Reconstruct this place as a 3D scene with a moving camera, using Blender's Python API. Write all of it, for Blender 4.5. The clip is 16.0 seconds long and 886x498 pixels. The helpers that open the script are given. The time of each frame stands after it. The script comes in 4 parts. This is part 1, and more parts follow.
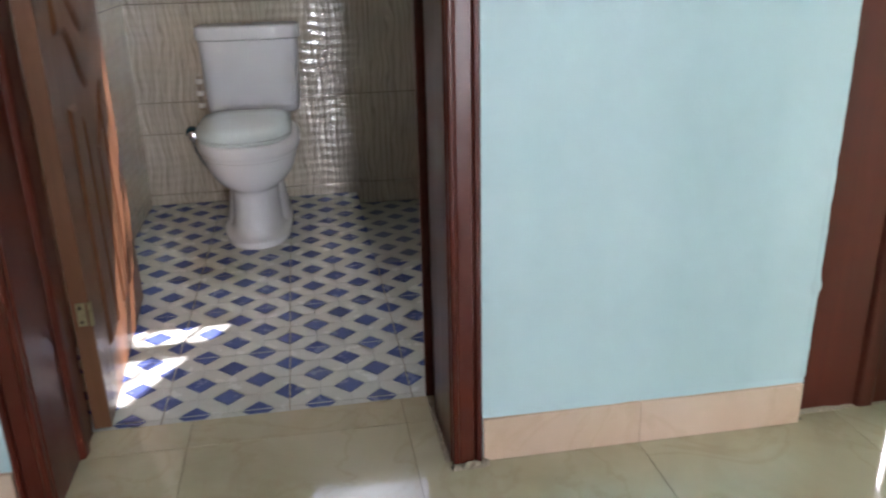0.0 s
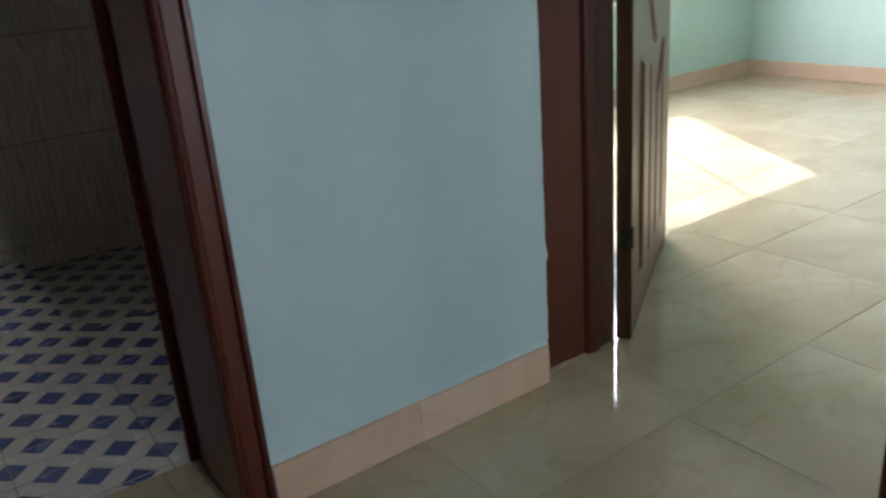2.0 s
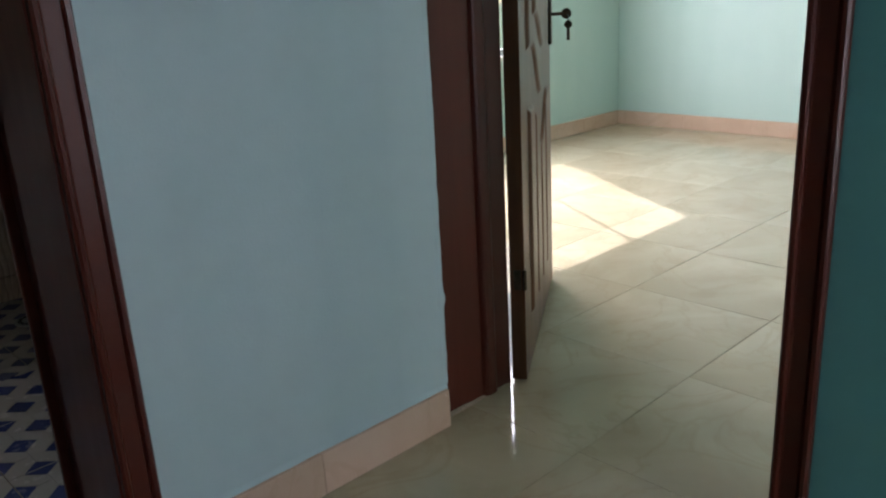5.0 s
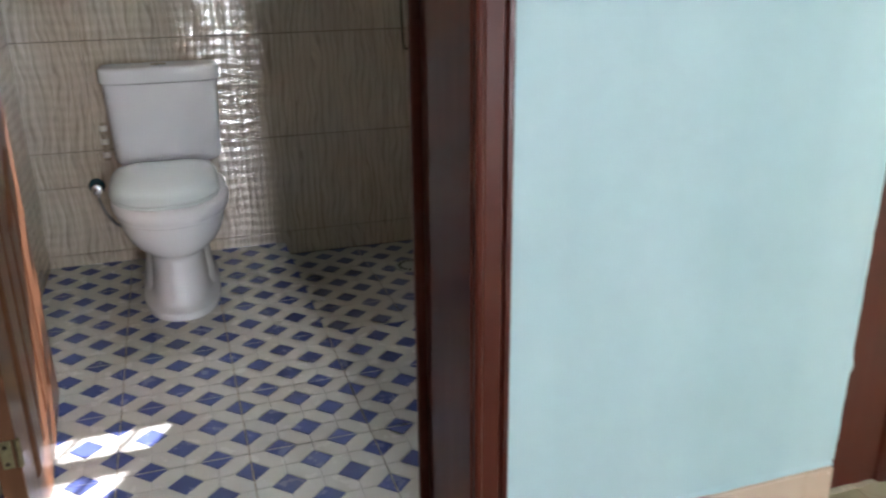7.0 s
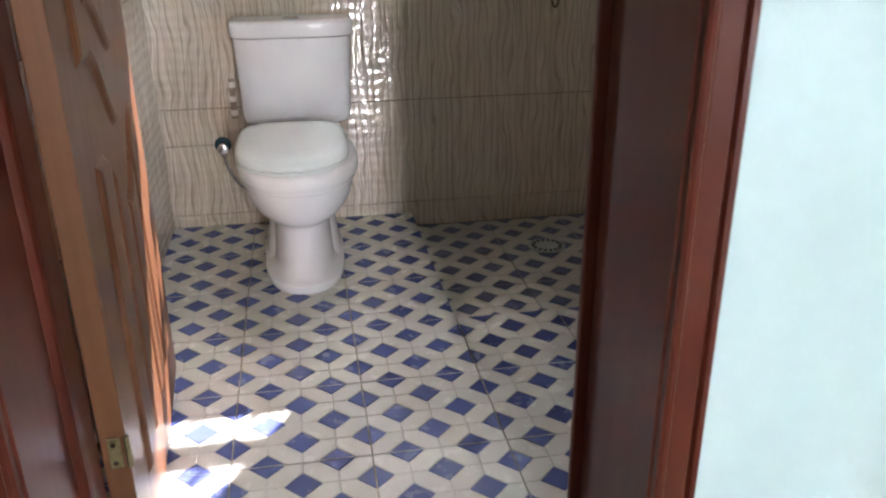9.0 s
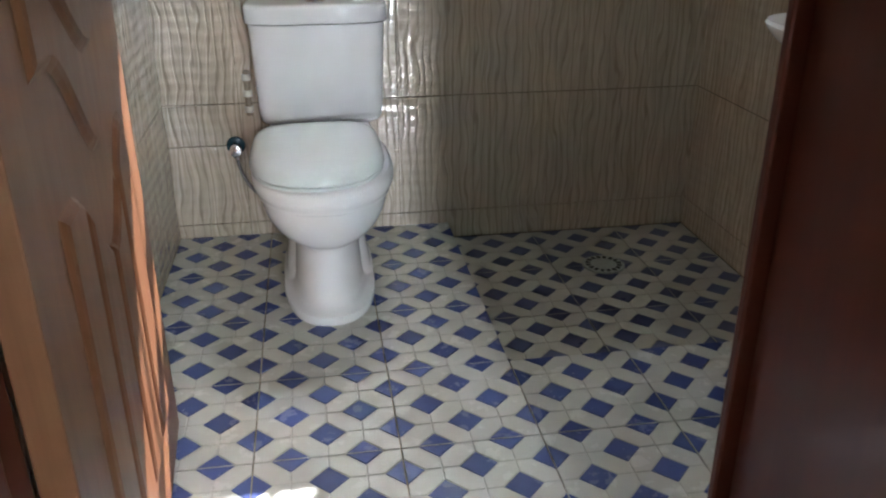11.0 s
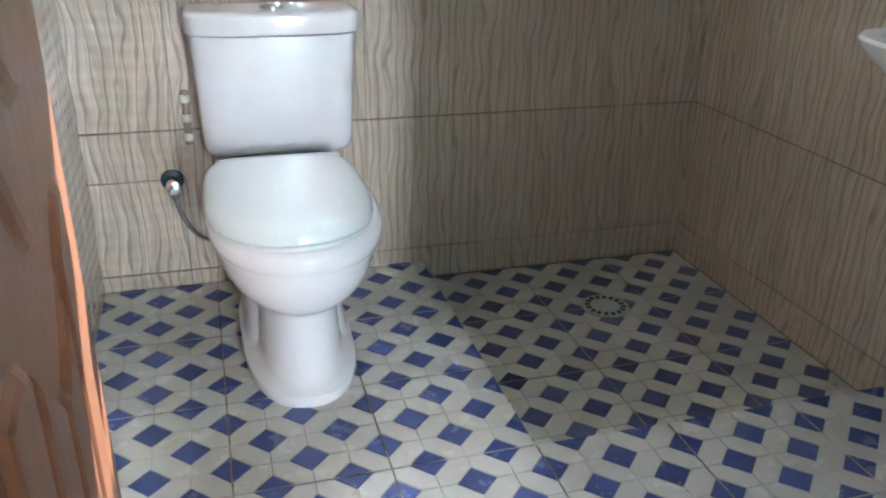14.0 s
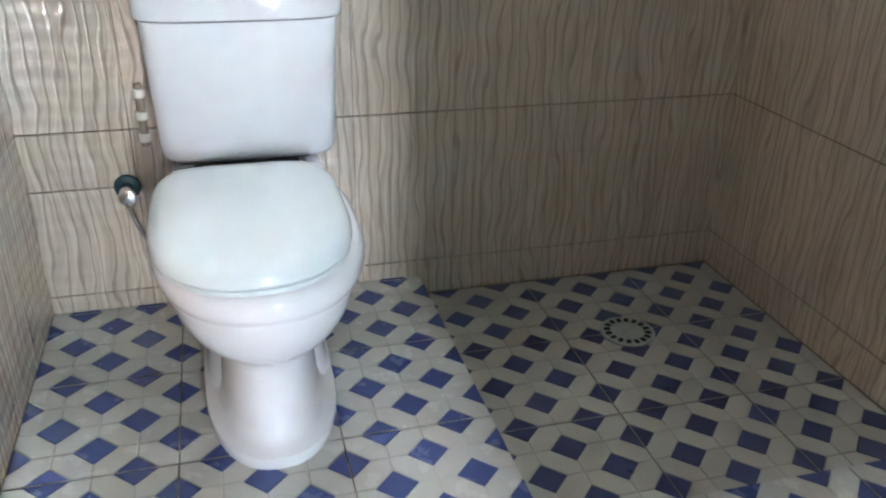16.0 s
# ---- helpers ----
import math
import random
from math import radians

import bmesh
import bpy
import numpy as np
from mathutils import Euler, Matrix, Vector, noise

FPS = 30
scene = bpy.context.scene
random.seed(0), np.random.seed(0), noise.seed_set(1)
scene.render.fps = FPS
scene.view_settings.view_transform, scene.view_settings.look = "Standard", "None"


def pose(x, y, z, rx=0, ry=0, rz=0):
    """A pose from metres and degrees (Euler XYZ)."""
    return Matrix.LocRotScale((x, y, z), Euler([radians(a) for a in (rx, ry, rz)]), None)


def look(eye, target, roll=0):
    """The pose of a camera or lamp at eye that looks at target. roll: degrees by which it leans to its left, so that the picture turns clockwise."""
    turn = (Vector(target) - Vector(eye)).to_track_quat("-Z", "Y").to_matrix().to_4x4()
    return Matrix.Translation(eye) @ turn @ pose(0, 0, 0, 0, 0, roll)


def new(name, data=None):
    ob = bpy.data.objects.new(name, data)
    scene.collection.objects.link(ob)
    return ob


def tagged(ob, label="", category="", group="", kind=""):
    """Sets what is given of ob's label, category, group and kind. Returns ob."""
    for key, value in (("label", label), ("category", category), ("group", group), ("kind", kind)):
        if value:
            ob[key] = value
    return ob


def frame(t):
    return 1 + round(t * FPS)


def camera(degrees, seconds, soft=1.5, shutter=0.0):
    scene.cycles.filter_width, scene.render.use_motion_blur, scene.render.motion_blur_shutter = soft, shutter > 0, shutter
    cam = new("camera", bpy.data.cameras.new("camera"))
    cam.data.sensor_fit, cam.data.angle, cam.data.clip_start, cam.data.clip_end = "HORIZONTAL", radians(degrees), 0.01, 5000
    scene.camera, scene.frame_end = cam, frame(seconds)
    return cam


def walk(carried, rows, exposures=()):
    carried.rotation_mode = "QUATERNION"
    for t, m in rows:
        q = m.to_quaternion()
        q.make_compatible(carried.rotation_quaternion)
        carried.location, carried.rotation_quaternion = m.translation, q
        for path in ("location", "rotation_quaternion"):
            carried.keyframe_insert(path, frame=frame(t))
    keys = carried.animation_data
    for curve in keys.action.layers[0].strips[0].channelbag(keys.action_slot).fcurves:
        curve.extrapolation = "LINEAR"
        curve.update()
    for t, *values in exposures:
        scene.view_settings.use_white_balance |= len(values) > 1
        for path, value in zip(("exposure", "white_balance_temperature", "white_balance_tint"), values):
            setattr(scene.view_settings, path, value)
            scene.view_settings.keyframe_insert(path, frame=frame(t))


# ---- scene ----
cam = camera(57.0, 16.0, soft=2.2, shutter=0.5)
PATH = [
    (0, (0.094, -2.074, 1.051), (0.4, -0.227, 0.349), -1.3),
    (0.5, (0.069, -2.033, 1.051), (0.557, -0.229, 0.337), -1.4),
    (1, (0.009, -2.009, 1.063), (0.7, -0.276, 0.343), -2.2),
    (1.5, (-0.036, -1.967, 1.054), (0.861, -0.33, 0.336), -3.2),
    (2, (-0.056, -1.952, 1.044), (1.006, -0.408, 0.344), -4.6),
    (2.5, (-0.068, -1.955, 1.043), (1.108, -0.485, 0.367), -3.4),
    (3, (-0.08, -1.945, 1.045), (1.17, -0.528, 0.39), -2.7),
    (5.5, (-0.102, -1.934, 1.042), (1.21, -0.543, 0.455), -3.4),
    (6, (-0.112, -1.891, 1.046), (0.997, -0.33, 0.469), -3.7),
    (6.5, (-0.051, -1.829, 1.145), (0.728, -0.118, 0.463), -2.0),
    (7, (-0.073, -1.743, 1.131), (0.511, 0.043, 0.446), -0.7),
    (7.5, (-0.041, -1.682, 1.137), (0.392, 0.131, 0.413), -1.7),
    (8, (-0.036, -1.638, 1.106), (0.309, 0.192, 0.375), -1.3),
    (8.5, (-0.073, -1.586, 1.103), (0.252, 0.241, 0.357), -0.4),
    (9, (-0.096, -1.473, 1.093), (0.22, 0.347, 0.326), -0.5),
    (11.5, (-0.131, -1.017, 1.065), (0.15, 0.788, 0.25), -0.0),
    (12, (-0.115, -0.961, 1.058), (0.163, 0.85, 0.256), 0.0),
    (12.5, (-0.164, -0.857, 1.035), (0.181, 0.949, 0.248), 0.7),
    (13, (-0.209, -0.766, 1.043), (0.199, 1.021, 0.243), 0.3),
    (13.5, (-0.247, -0.692, 1.042), (0.227, 1.072, 0.228), 0.5),
    (14, (-0.273, -0.645, 1.039), (0.243, 1.106, 0.222), 1.2),
    (14.5, (-0.274, -0.595, 1.034), (0.258, 1.139, 0.19), 1.5),
    (15, (-0.249, -0.528, 1.034), (0.272, 1.198, 0.169), 1.7),
    (15.5, (-0.193, -0.419, 1.028), (0.311, 1.302, 0.142), 1.7),
    (16, (-0.158, -0.343, 1.021), (0.327, 1.384, 0.136), 1.3),
]

EXPOSURES = [(0.0, 2.1, 6350, 21), (0.8, 1.75, 6250, 20), (1.5, 1.05, 6200, 19), (2.5, 0.68, 6250, 20), (3.2, 0.62, 6250, 21), (5.5, 0.49, 6200, 22), (6.0, 0.62, 6250, 21), (6.5, 0.82, 6300, 19), (6.9, 1.97, 6300, 19), (7.5, 2.55, 6550, 22), (9.0, 2.8, 6600, 23), (11.5, 2.72, 6050, 13), (12.3, 2.9, 5900, 13), (13.0, 3.28, 5800, 14), (16.0, 3.42, 5800, 14)]
walk(cam, [(t, look(eye, target, roll)) for t, eye, target, roll in PATH], EXPOSURES)

# ---- light ----
SUN_TO = Vector((0.92, 1.70, 2.07)).normalized()
world = bpy.data.worlds.new("sky")
scene.world = world
world.use_nodes = True
wn = world.node_tree.nodes
sky = wn.new("ShaderNodeTexSky")
sky.sky_type, sky.sun_disc = "NISHITA", False
sky.sun_elevation = math.asin(SUN_TO.z)
sky.sun_rotation = math.atan2(SUN_TO.x, SUN_TO.y)
wn["Background"].inputs[1].default_value = 0.14
world.node_tree.links.new(sky.outputs[0], wn["Background"].inputs[0])
sun = new("sun", bpy.data.lights.new("sun", "SUN"))
sun.data.energy, sun.data.angle, sun.data.color = 5.0, radians(0.5), (1.0, 0.98, 0.95)
sun.matrix_world = look(SUN_TO * 20, (0, 0, 0))


def window_light(name, place, target, width, height, watts, color=(0.93, 0.97, 1.0)):
    """Daylight that comes in through one window's opening."""
    lamp = new(name, bpy.data.lights.new(name, "AREA"))
    lamp.data.shape, lamp.data.size, lamp.data.size_y = "RECTANGLE", width, height
    lamp.data.energy, lamp.data.color = watts, color
    lamp.matrix_world = look(place, target)
    return lamp


window_light("hall_daylight", (0.55, -4.25, 1.15), (0.55, 0, 1.15), 0.22, 2.0, 14.6)
window_light("bathroom_daylight", (0.19, 1.70, 1.98), (0.19, 0.0, 1.55), 0.50, 0.75, 0.6)
window_light("bedroom_daylight", (3.36, 1.80, 1.40), (3.36, -0.4, 0.3), 1.2, 1.4, 42, (1.0, 0.985, 0.98))


# ---- materials ----
def material(name, color=(0.8, 0.8, 0.8), rough=0.5, metal=0.0):
    m = bpy.data.materials.new(name)
    m.use_nodes = True
    b = m.node_tree.nodes["Principled BSDF"]
    b.inputs["Base Color"].default_value = (*color, 1)
    b.inputs["Roughness"].default_value = rough
    b.inputs["Metallic"].default_value = metal
    return m


class Nodes:
    """Short ways to add nodes to one material."""

    def __init__(self, m):
        self.t, self.n = m.node_tree, m.node_tree.nodes
        self.b = self.n["Principled BSDF"]

    def add(self, kind, **values):
        node = self.n.new(kind)
        for key, value in values.items():
            node.inputs[key.replace("_", " ")].default_value = value
        return node

    def link(self, a, b):
        self.t.links.new(a, b)

    def coords(self, scale=(1, 1, 1), kind="Object"):
        tc, mp = self.n.new("ShaderNodeTexCoord"), self.n.new("ShaderNodeMapping")
        mp.inputs["Scale"].default_value = scale
        self.link(tc.outputs[kind], mp.inputs["Vector"])
        return mp.outputs[0]

    def world(self, scale=(1, 1, 1)):
        g, mp = self.n.new("ShaderNodeNewGeometry"), self.n.new("ShaderNodeMapping")
        mp.inputs["Scale"].default_value = scale
        self.link(g.outputs["Position"], mp.inputs["Vector"])
        return mp.outputs[0]

    def noise(self, vector, scale, detail=4.0, rough=0.6, distortion=0.0):
        node = self.add("ShaderNodeTexNoise", Scale=scale, Detail=detail, Roughness=rough, Distortion=distortion)
        self.link(vector, node.inputs["Vector"])
        return node.outputs["Fac"]

    def ramp(self, fac, stops):
        node = self.n.new("ShaderNodeValToRGB")
        e = node.color_ramp.elements
        while len(e) < len(stops):
            e.new(0.5)
        for el, (p, c) in zip(e, stops):
            el.position, el.color = p, (*c, 1) if len(c) == 3 else c
        self.link(fac, node.inputs[0])
        return node.outputs[0]

    def mix(self, fac, a, b, blend="MIX"):
        node = self.n.new("ShaderNodeMixRGB")
        node.blend_type = blend
        for value, socket in ((fac, node.inputs[0]), (a, node.inputs[1]), (b, node.inputs[2])):
            if isinstance(value, (int, float)):
                socket.default_value = value if socket == node.inputs[0] else (value, value, value, 1)
            elif isinstance(value, tuple):
                socket.default_value = (*value, 1)
            else:
                self.link(value, socket)
        return node.outputs[0]

    def math(self, op, a, b=0.0):
        node = self.n.new("ShaderNodeMath")
        node.operation = op
        for value, socket in ((a, node.inputs[0]), (b, node.inputs[1])):
            if isinstance(value, (int, float)):
                socket.default_value = value
            else:
                self.link(value, socket)
        return node.outputs[0]

    def bump(self, height, strength, distance):
        node = self.add("ShaderNodeBump", Strength=strength, Distance=distance)
        self.link(height, node.inputs["Height"])
        self.link(node.outputs[0], self.b.inputs["Normal"])

    def color(self, c):
        self.link(c, self.b.inputs["Base Color"])

    def rough(self, r):
        self.link(r, self.b.inputs["Roughness"])

    def random(self):
        return self.n.new("ShaderNodeObjectInfo").outputs["Random"]


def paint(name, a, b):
    """Emulsion on plaster: soft upright shade bands put into the colour, and trowel marks."""
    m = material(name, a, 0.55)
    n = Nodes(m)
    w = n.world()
    shade_band = n.noise(n.world((3.0, 3.0, 0.10)), 1.5, 1.0)
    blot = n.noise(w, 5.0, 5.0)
    broad = n.ramp(shade_band, [(0.36, (0, 0, 0)), (0.64, (1, 1, 1))])
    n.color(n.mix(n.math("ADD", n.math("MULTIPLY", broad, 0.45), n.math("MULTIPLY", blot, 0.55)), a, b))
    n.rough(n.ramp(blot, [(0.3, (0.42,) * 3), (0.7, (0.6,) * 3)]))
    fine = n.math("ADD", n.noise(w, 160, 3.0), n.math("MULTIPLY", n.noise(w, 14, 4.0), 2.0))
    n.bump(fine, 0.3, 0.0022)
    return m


MAT = {}
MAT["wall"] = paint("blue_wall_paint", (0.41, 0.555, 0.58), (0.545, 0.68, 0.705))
# East wall: its shade is put into the colour as a deeper blue-green.
MAT["teal"] = paint("shaded_wall_paint", (0.12, 0.38, 0.375), (0.17, 0.45, 0.435))
MAT["bedroom"] = paint("mint_wall_paint", (0.47, 0.65, 0.60), (0.56, 0.72, 0.67))
MAT["ceiling"] = paint("white_ceiling_paint", (0.78, 0.78, 0.76), (0.84, 0.84, 0.82))


def wood(name, dark, mid, light, grain=(9, 9, 0.7), rough=0.28, coat=0.5, relief=0.04):
    m = material(name, mid, rough)
    n = Nodes(m)
    v = n.coords(grain)
    warp = n.noise(v, 3.0, 6.0, 0.65, 0.8)
    fine = n.noise(n.coords((40, 40, 0.9)), 4.0, 2.0)
    g = n.math("ADD", n.math("MULTIPLY", warp, 0.86), n.math("MULTIPLY", fine, 0.14))
    c = n.ramp(g, [(0.32, dark), (0.5, mid), (0.68, light)])
    n.color(n.mix(0.25, c, n.ramp(n.noise(n.coords((2, 2, 2)), 3.0), [(0.3, dark), (0.7, light)])))
    n.rough(n.ramp(n.noise(n.coords((12, 12, 2)), 2, 4.0), [(0.3, (rough - 0.02,) * 3), (0.75, (rough + 0.05,) * 3)]))
    n.bump(n.math("ADD", fine, n.noise(n.coords((1, 1, 0.4)), 30, 3.0)), relief, 0.0012)
    n.b.inputs["Specular IOR Level"].default_value = 0.28
    n.b.inputs["Coat Weight"].default_value = coat
    n.b.inputs["Coat Roughness"].default_value = 0.12
    return m


MAT["frame"] = wood("red_mahogany_varnish", (0.072, 0.0125, 0.0068), (0.089, 0.0155, 0.0085), (0.108, 0.0205, 0.011), (5, 5, 0.25), 0.3, 0.05, 0.006)
MAT["door"] = wood("brown_door_varnish", (0.12, 0.047, 0.021), (0.16, 0.066, 0.031), (0.20, 0.088, 0.043), (6, 6, 0.3), 0.38, 0.05, 0.012)


TX, TY, TS = 0.270, -0.432, 0.4975     # the lattice of the polished floor tiles


def marble(name, a, b, vein, rough):
    m = material(name, a, rough)
    n = Nodes(m)
    # every tile of the lattice has its own piece of the pattern
    cell = n.n.new("ShaderNodeVectorMath")
    cell.operation = "FLOOR"
    place = n.n.new("ShaderNodeMapping")
    place.vector_type = "TEXTURE"
    place.inputs["Location"].default_value, place.inputs["Scale"].default_value = (TX, TY, -5.0), (TS, TS, 10.0)
    n.link(n.world(), place.inputs["Vector"])
    n.link(place.outputs[0], cell.inputs[0])
    dice = n.n.new("ShaderNodeTexWhiteNoise")
    n.link(cell.outputs[0], dice.inputs["Vector"])
    r = dice.outputs["Value"]
    v = n.n.new("ShaderNodeVectorMath")
    v.operation = "ADD"
    n.link(n.world(), v.inputs[0])
    comb = n.n.new("ShaderNodeCombineXYZ")
    for k in range(3):
        n.link(n.math("MULTIPLY", r, 17.0 + 9 * k), comb.inputs[k])
    n.link(comb.outputs[0], v.inputs[1])
    cloud = n.noise(v.outputs[0], 2.2, 5.0, 0.55, 0.9)
    veins = n.noise(v.outputs[0], 2.6, 5.0, 0.55, 1.4)
    c = n.ramp(cloud, [(0.35, a), (0.65, b)])
    mask = n.ramp(veins, [(0.47, (0, 0, 0)), (0.5, (1, 1, 1)), (0.53, (0, 0, 0))])
    c = n.mix(n.math("MULTIPLY", mask, 0.2), c, vein)
    c = n.mix(n.math("MULTIPLY", r, 0.08), c, (0.3, 0.26, 0.18))
    n.color(c)
    n.rough(n.ramp(n.noise(n.world(), 9.0, 5.0), [(0.3, (rough * 0.6,) * 3), (0.75, (rough * 1.9,) * 3)]))
    n.bump(n.noise(n.world(), 5.0, 3.0), 0.02, 0.004)
    n.b.inputs["Specular IOR Level"].default_value = 0.7
    return m


MAT["hall_tile"] = marble("polished_cream_tile", (0.44, 0.37, 0.245), (0.54, 0.465, 0.325), (0.32, 0.23, 0.12), 0.065)
MAT["skirting"] = marble("pink_beige_tile", (0.64, 0.435, 0.315), (0.72, 0.515, 0.395), (0.52, 0.32, 0.19), 0.16)


def simple(name, color, rough, metal=0.0, grain=40, spread=0.12):
    m = material(name, color, rough, metal)
    n = Nodes(m)
    f = n.noise(n.coords(), grain, 4.0)
    n.color(n.ramp(f, [(0.3, tuple(c * (1 - spread) for c in color)), (0.7, tuple(min(1, c * (1 + spread)) for c in color))]))
    n.rough(n.ramp(f, [(0.3, (max(0.02, rough * 0.8),) * 3), (0.7, (min(1, rough * 1.25),) * 3)]))
    return m


MAT["grout"] = simple("brown_grout", (0.34, 0.29, 0.20), 0.9, 0, 60, 0.35)
MAT["hall_grout"] = simple("light_floor_grout", (0.20, 0.155, 0.10), 0.9, 0, 60, 0.3)
MAT["wall_grout"] = simple("dark_wall_grout", (0.10, 0.075, 0.05), 0.9, 0, 60, 0.3)


def glaze(name, a, b, rough, stain=0.12):
    m = material(name, a, rough)
    n = Nodes(m)
    f = n.noise(n.world(), 7.0, 6.0)
    c = n.ramp(f, [(0.3, a), (0.7, b)])
    n.color(n.mix(n.math("MULTIPLY", n.ramp(n.noise(n.world(), 26, 6.0), [(0.55, (0, 0, 0)), (0.75, (1, 1, 1))]), stain), c, (0.25, 0.2, 0.13)))
    n.rough(n.ramp(n.noise(n.world(), 18, 5.0), [(0.3, (rough * 0.9,) * 3), (0.75, (rough * 1.2,) * 3)]))
    n.bump(n.noise(n.world(), 22, 2.0), 0.05, 0.0012)
    return m


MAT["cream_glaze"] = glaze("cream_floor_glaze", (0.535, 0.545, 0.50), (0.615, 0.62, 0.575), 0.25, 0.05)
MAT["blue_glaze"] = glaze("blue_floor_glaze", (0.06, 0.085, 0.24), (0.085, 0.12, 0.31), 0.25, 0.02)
for key in ("cream_glaze", "blue_glaze"):
    MAT[key].node_tree.nodes["Principled BSDF"].inputs["Specular IOR Level"].default_value = 0.65
# Shower floor glazes: stains, plus the recess's shade put into darker base colours.
MAT["tray_glaze"] = glaze("water_stained_shaded_glaze", (0.40, 0.39, 0.33), (0.48, 0.47, 0.40), 0.3)
MAT["tray_blue"] = glaze("water_stained_shaded_blue", (0.045, 0.055, 0.14), (0.06, 0.08, 0.18), 0.3, 0.05)


def wave_tile():
    """Glazed wall tile with wavy upright ridges and brown streaks."""
    m = material("wavy_brown_wall_tile", (0.4, 0.3, 0.22), 0.14)
    n = Nodes(m)
    tc = n.n.new("ShaderNodeNewGeometry")
    sep = n.n.new("ShaderNodeSeparateXYZ")
    n.link(tc.outputs["Position"], sep.inputs[0])
    across = n.math("ADD", sep.outputs[0], sep.outputs[1])
    comb = n.n.new("ShaderNodeCombineXYZ")
    n.link(across, comb.inputs[0])
    n.link(n.math("MULTIPLY", sep.outputs[2], 0.42), comb.inputs[1])
    wob = n.noise(comb.outputs[0], 9.0, 1.4, 0.45)
    comb3 = n.n.new("ShaderNodeCombineXYZ")
    n.link(across, comb3.inputs[0])
    n.link(n.math("MULTIPLY", sep.outputs[2], 0.22), comb3.inputs[1])
    wide = n.noise(comb3.outputs[0], 34.0, 1.0, 0.4)
    ph = n.math("ADD", n.math("MULTIPLY", across, 255.0), n.math("ADD", n.math("MULTIPLY", wob, 11.0), n.math("MULTIPLY", wide, 8.0)))
    ridge = n.math("ADD", n.math("MULTIPLY", n.math("SINE", ph), 0.5), 0.5)
    comb2 = n.n.new("ShaderNodeCombineXYZ")
    n.link(n.math("ADD", across, n.math("MULTIPLY", wob, 0.10)), comb2.inputs[0])
    n.link(n.math("MULTIPLY", sep.outputs[2], 0.035), comb2.inputs[1])
    streak = n.noise(comb2.outputs[0], 85.0, 3.0, 0.6)
    base = n.ramp(streak, [(0.28, (0.44, 0.36, 0.27)), (0.5, (0.56, 0.475, 0.37)), (0.70, (0.68, 0.595, 0.48))])
    base = n.mix(n.ramp(ridge, [(0.0, (0.5, 0.5, 0.5)), (0.16, (0, 0, 0))]), base, (0.22, 0.16, 0.11))
    n.color(n.mix(n.math("MULTIPLY", n.random(), 0.12), base, (0.30, 0.24, 0.18)))
    n.b.inputs["Specular IOR Level"].default_value = 1.0
    n.rough(n.ramp(streak, [(0.3, (0.03,) * 3), (0.7, (0.06,) * 3)]))
    # soft pillows about 37 mm high under the ridges, each row a little out of line
    lean = n.math("ADD", n.math("MULTIPLY", sep.outputs[2], 170.0), n.math("MULTIPLY", n.noise(n.world((1.0, 1.0, 0.6)), 8, 0.0), 5.0))
    pillow = n.math("MULTIPLY", n.math("SINE", lean), 0.64)
    groove = n.ramp(ridge, [(0.0, (0, 0, 0)), (0.30, (0.9, 0.9, 0.9)), (1.0, (1, 1, 1))])
    rounding = n.math("MULTIPLY", n.noise(n.world((1.0, 1.0, 0.3)), 22, 0.0), 0.9)
    n.bump(n.math("ADD", n.math("MULTIPLY", groove, 0.8), n.math("ADD", pillow, rounding)), 1.0, 0.0012)
    return m


MAT["wall_tile"] = wave_tile()
MAT["ceramic"] = simple("white_vitreous_china", (0.86, 0.865, 0.87), 0.09, 0, 3, 0.02)
MAT["seat"] = simple("white_seat_plastic", (0.70, 0.775, 0.765), 0.12, 0, 3, 0.02)
MAT["chrome"] = simple("chrome", (0.75, 0.75, 0.77), 0.12, 1.0, 50, 0.08)
MAT["steel_hose"] = simple("braided_steel_hose", (0.24, 0.23, 0.22), 0.35, 1.0, 300, 0.3)
MAT["brass"] = simple("dull_brass", (0.30, 0.26, 0.15), 0.45, 1.0, 80, 0.25)
MAT["dark_metal"] = simple("bronzed_metal", (0.10, 0.08, 0.06), 0.35, 1.0, 60, 0.25)
MAT["drain"] = simple("grey_plastic_grate", (0.36, 0.40, 0.36), 0.45, 0, 60, 0.15)
MAT["black"] = simple("dark_void", (0.012, 0.012, 0.012), 0.8)
MAT["white_frame"] = simple("white_window_paint", (0.75, 0.75, 0.73), 0.4, 0, 20, 0.06)
MAT["aged_plastic"] = simple("aged_beige_plastic", (0.36, 0.29, 0.22), 0.2, 0, 40, 0.1)
# Pale beige that paints the glints beside the tank onto the pipe's rings.
MAT["collar"] = simple("pale_glint_beige", (0.74, 0.70, 0.62), 0.12, 0, 40, 0.1)
# Smooth dark teal for the valve's wall collar.
MAT["knob"] = simple("dark_teal_finish", (0.02, 0.065, 0.08), 0.15, 0, 40, 0.1)
MAT["mortar"] = simple("rough_mortar", (0.34, 0.27, 0.2), 0.95, 0, 90, 0.3)
glass = material("window_glass", (0.95, 0.98, 0.97), 0.03)
glass.node_tree.nodes["Principled BSDF"].inputs["Transmission Weight"].default_value = 1.0
MAT["glass"] = glass


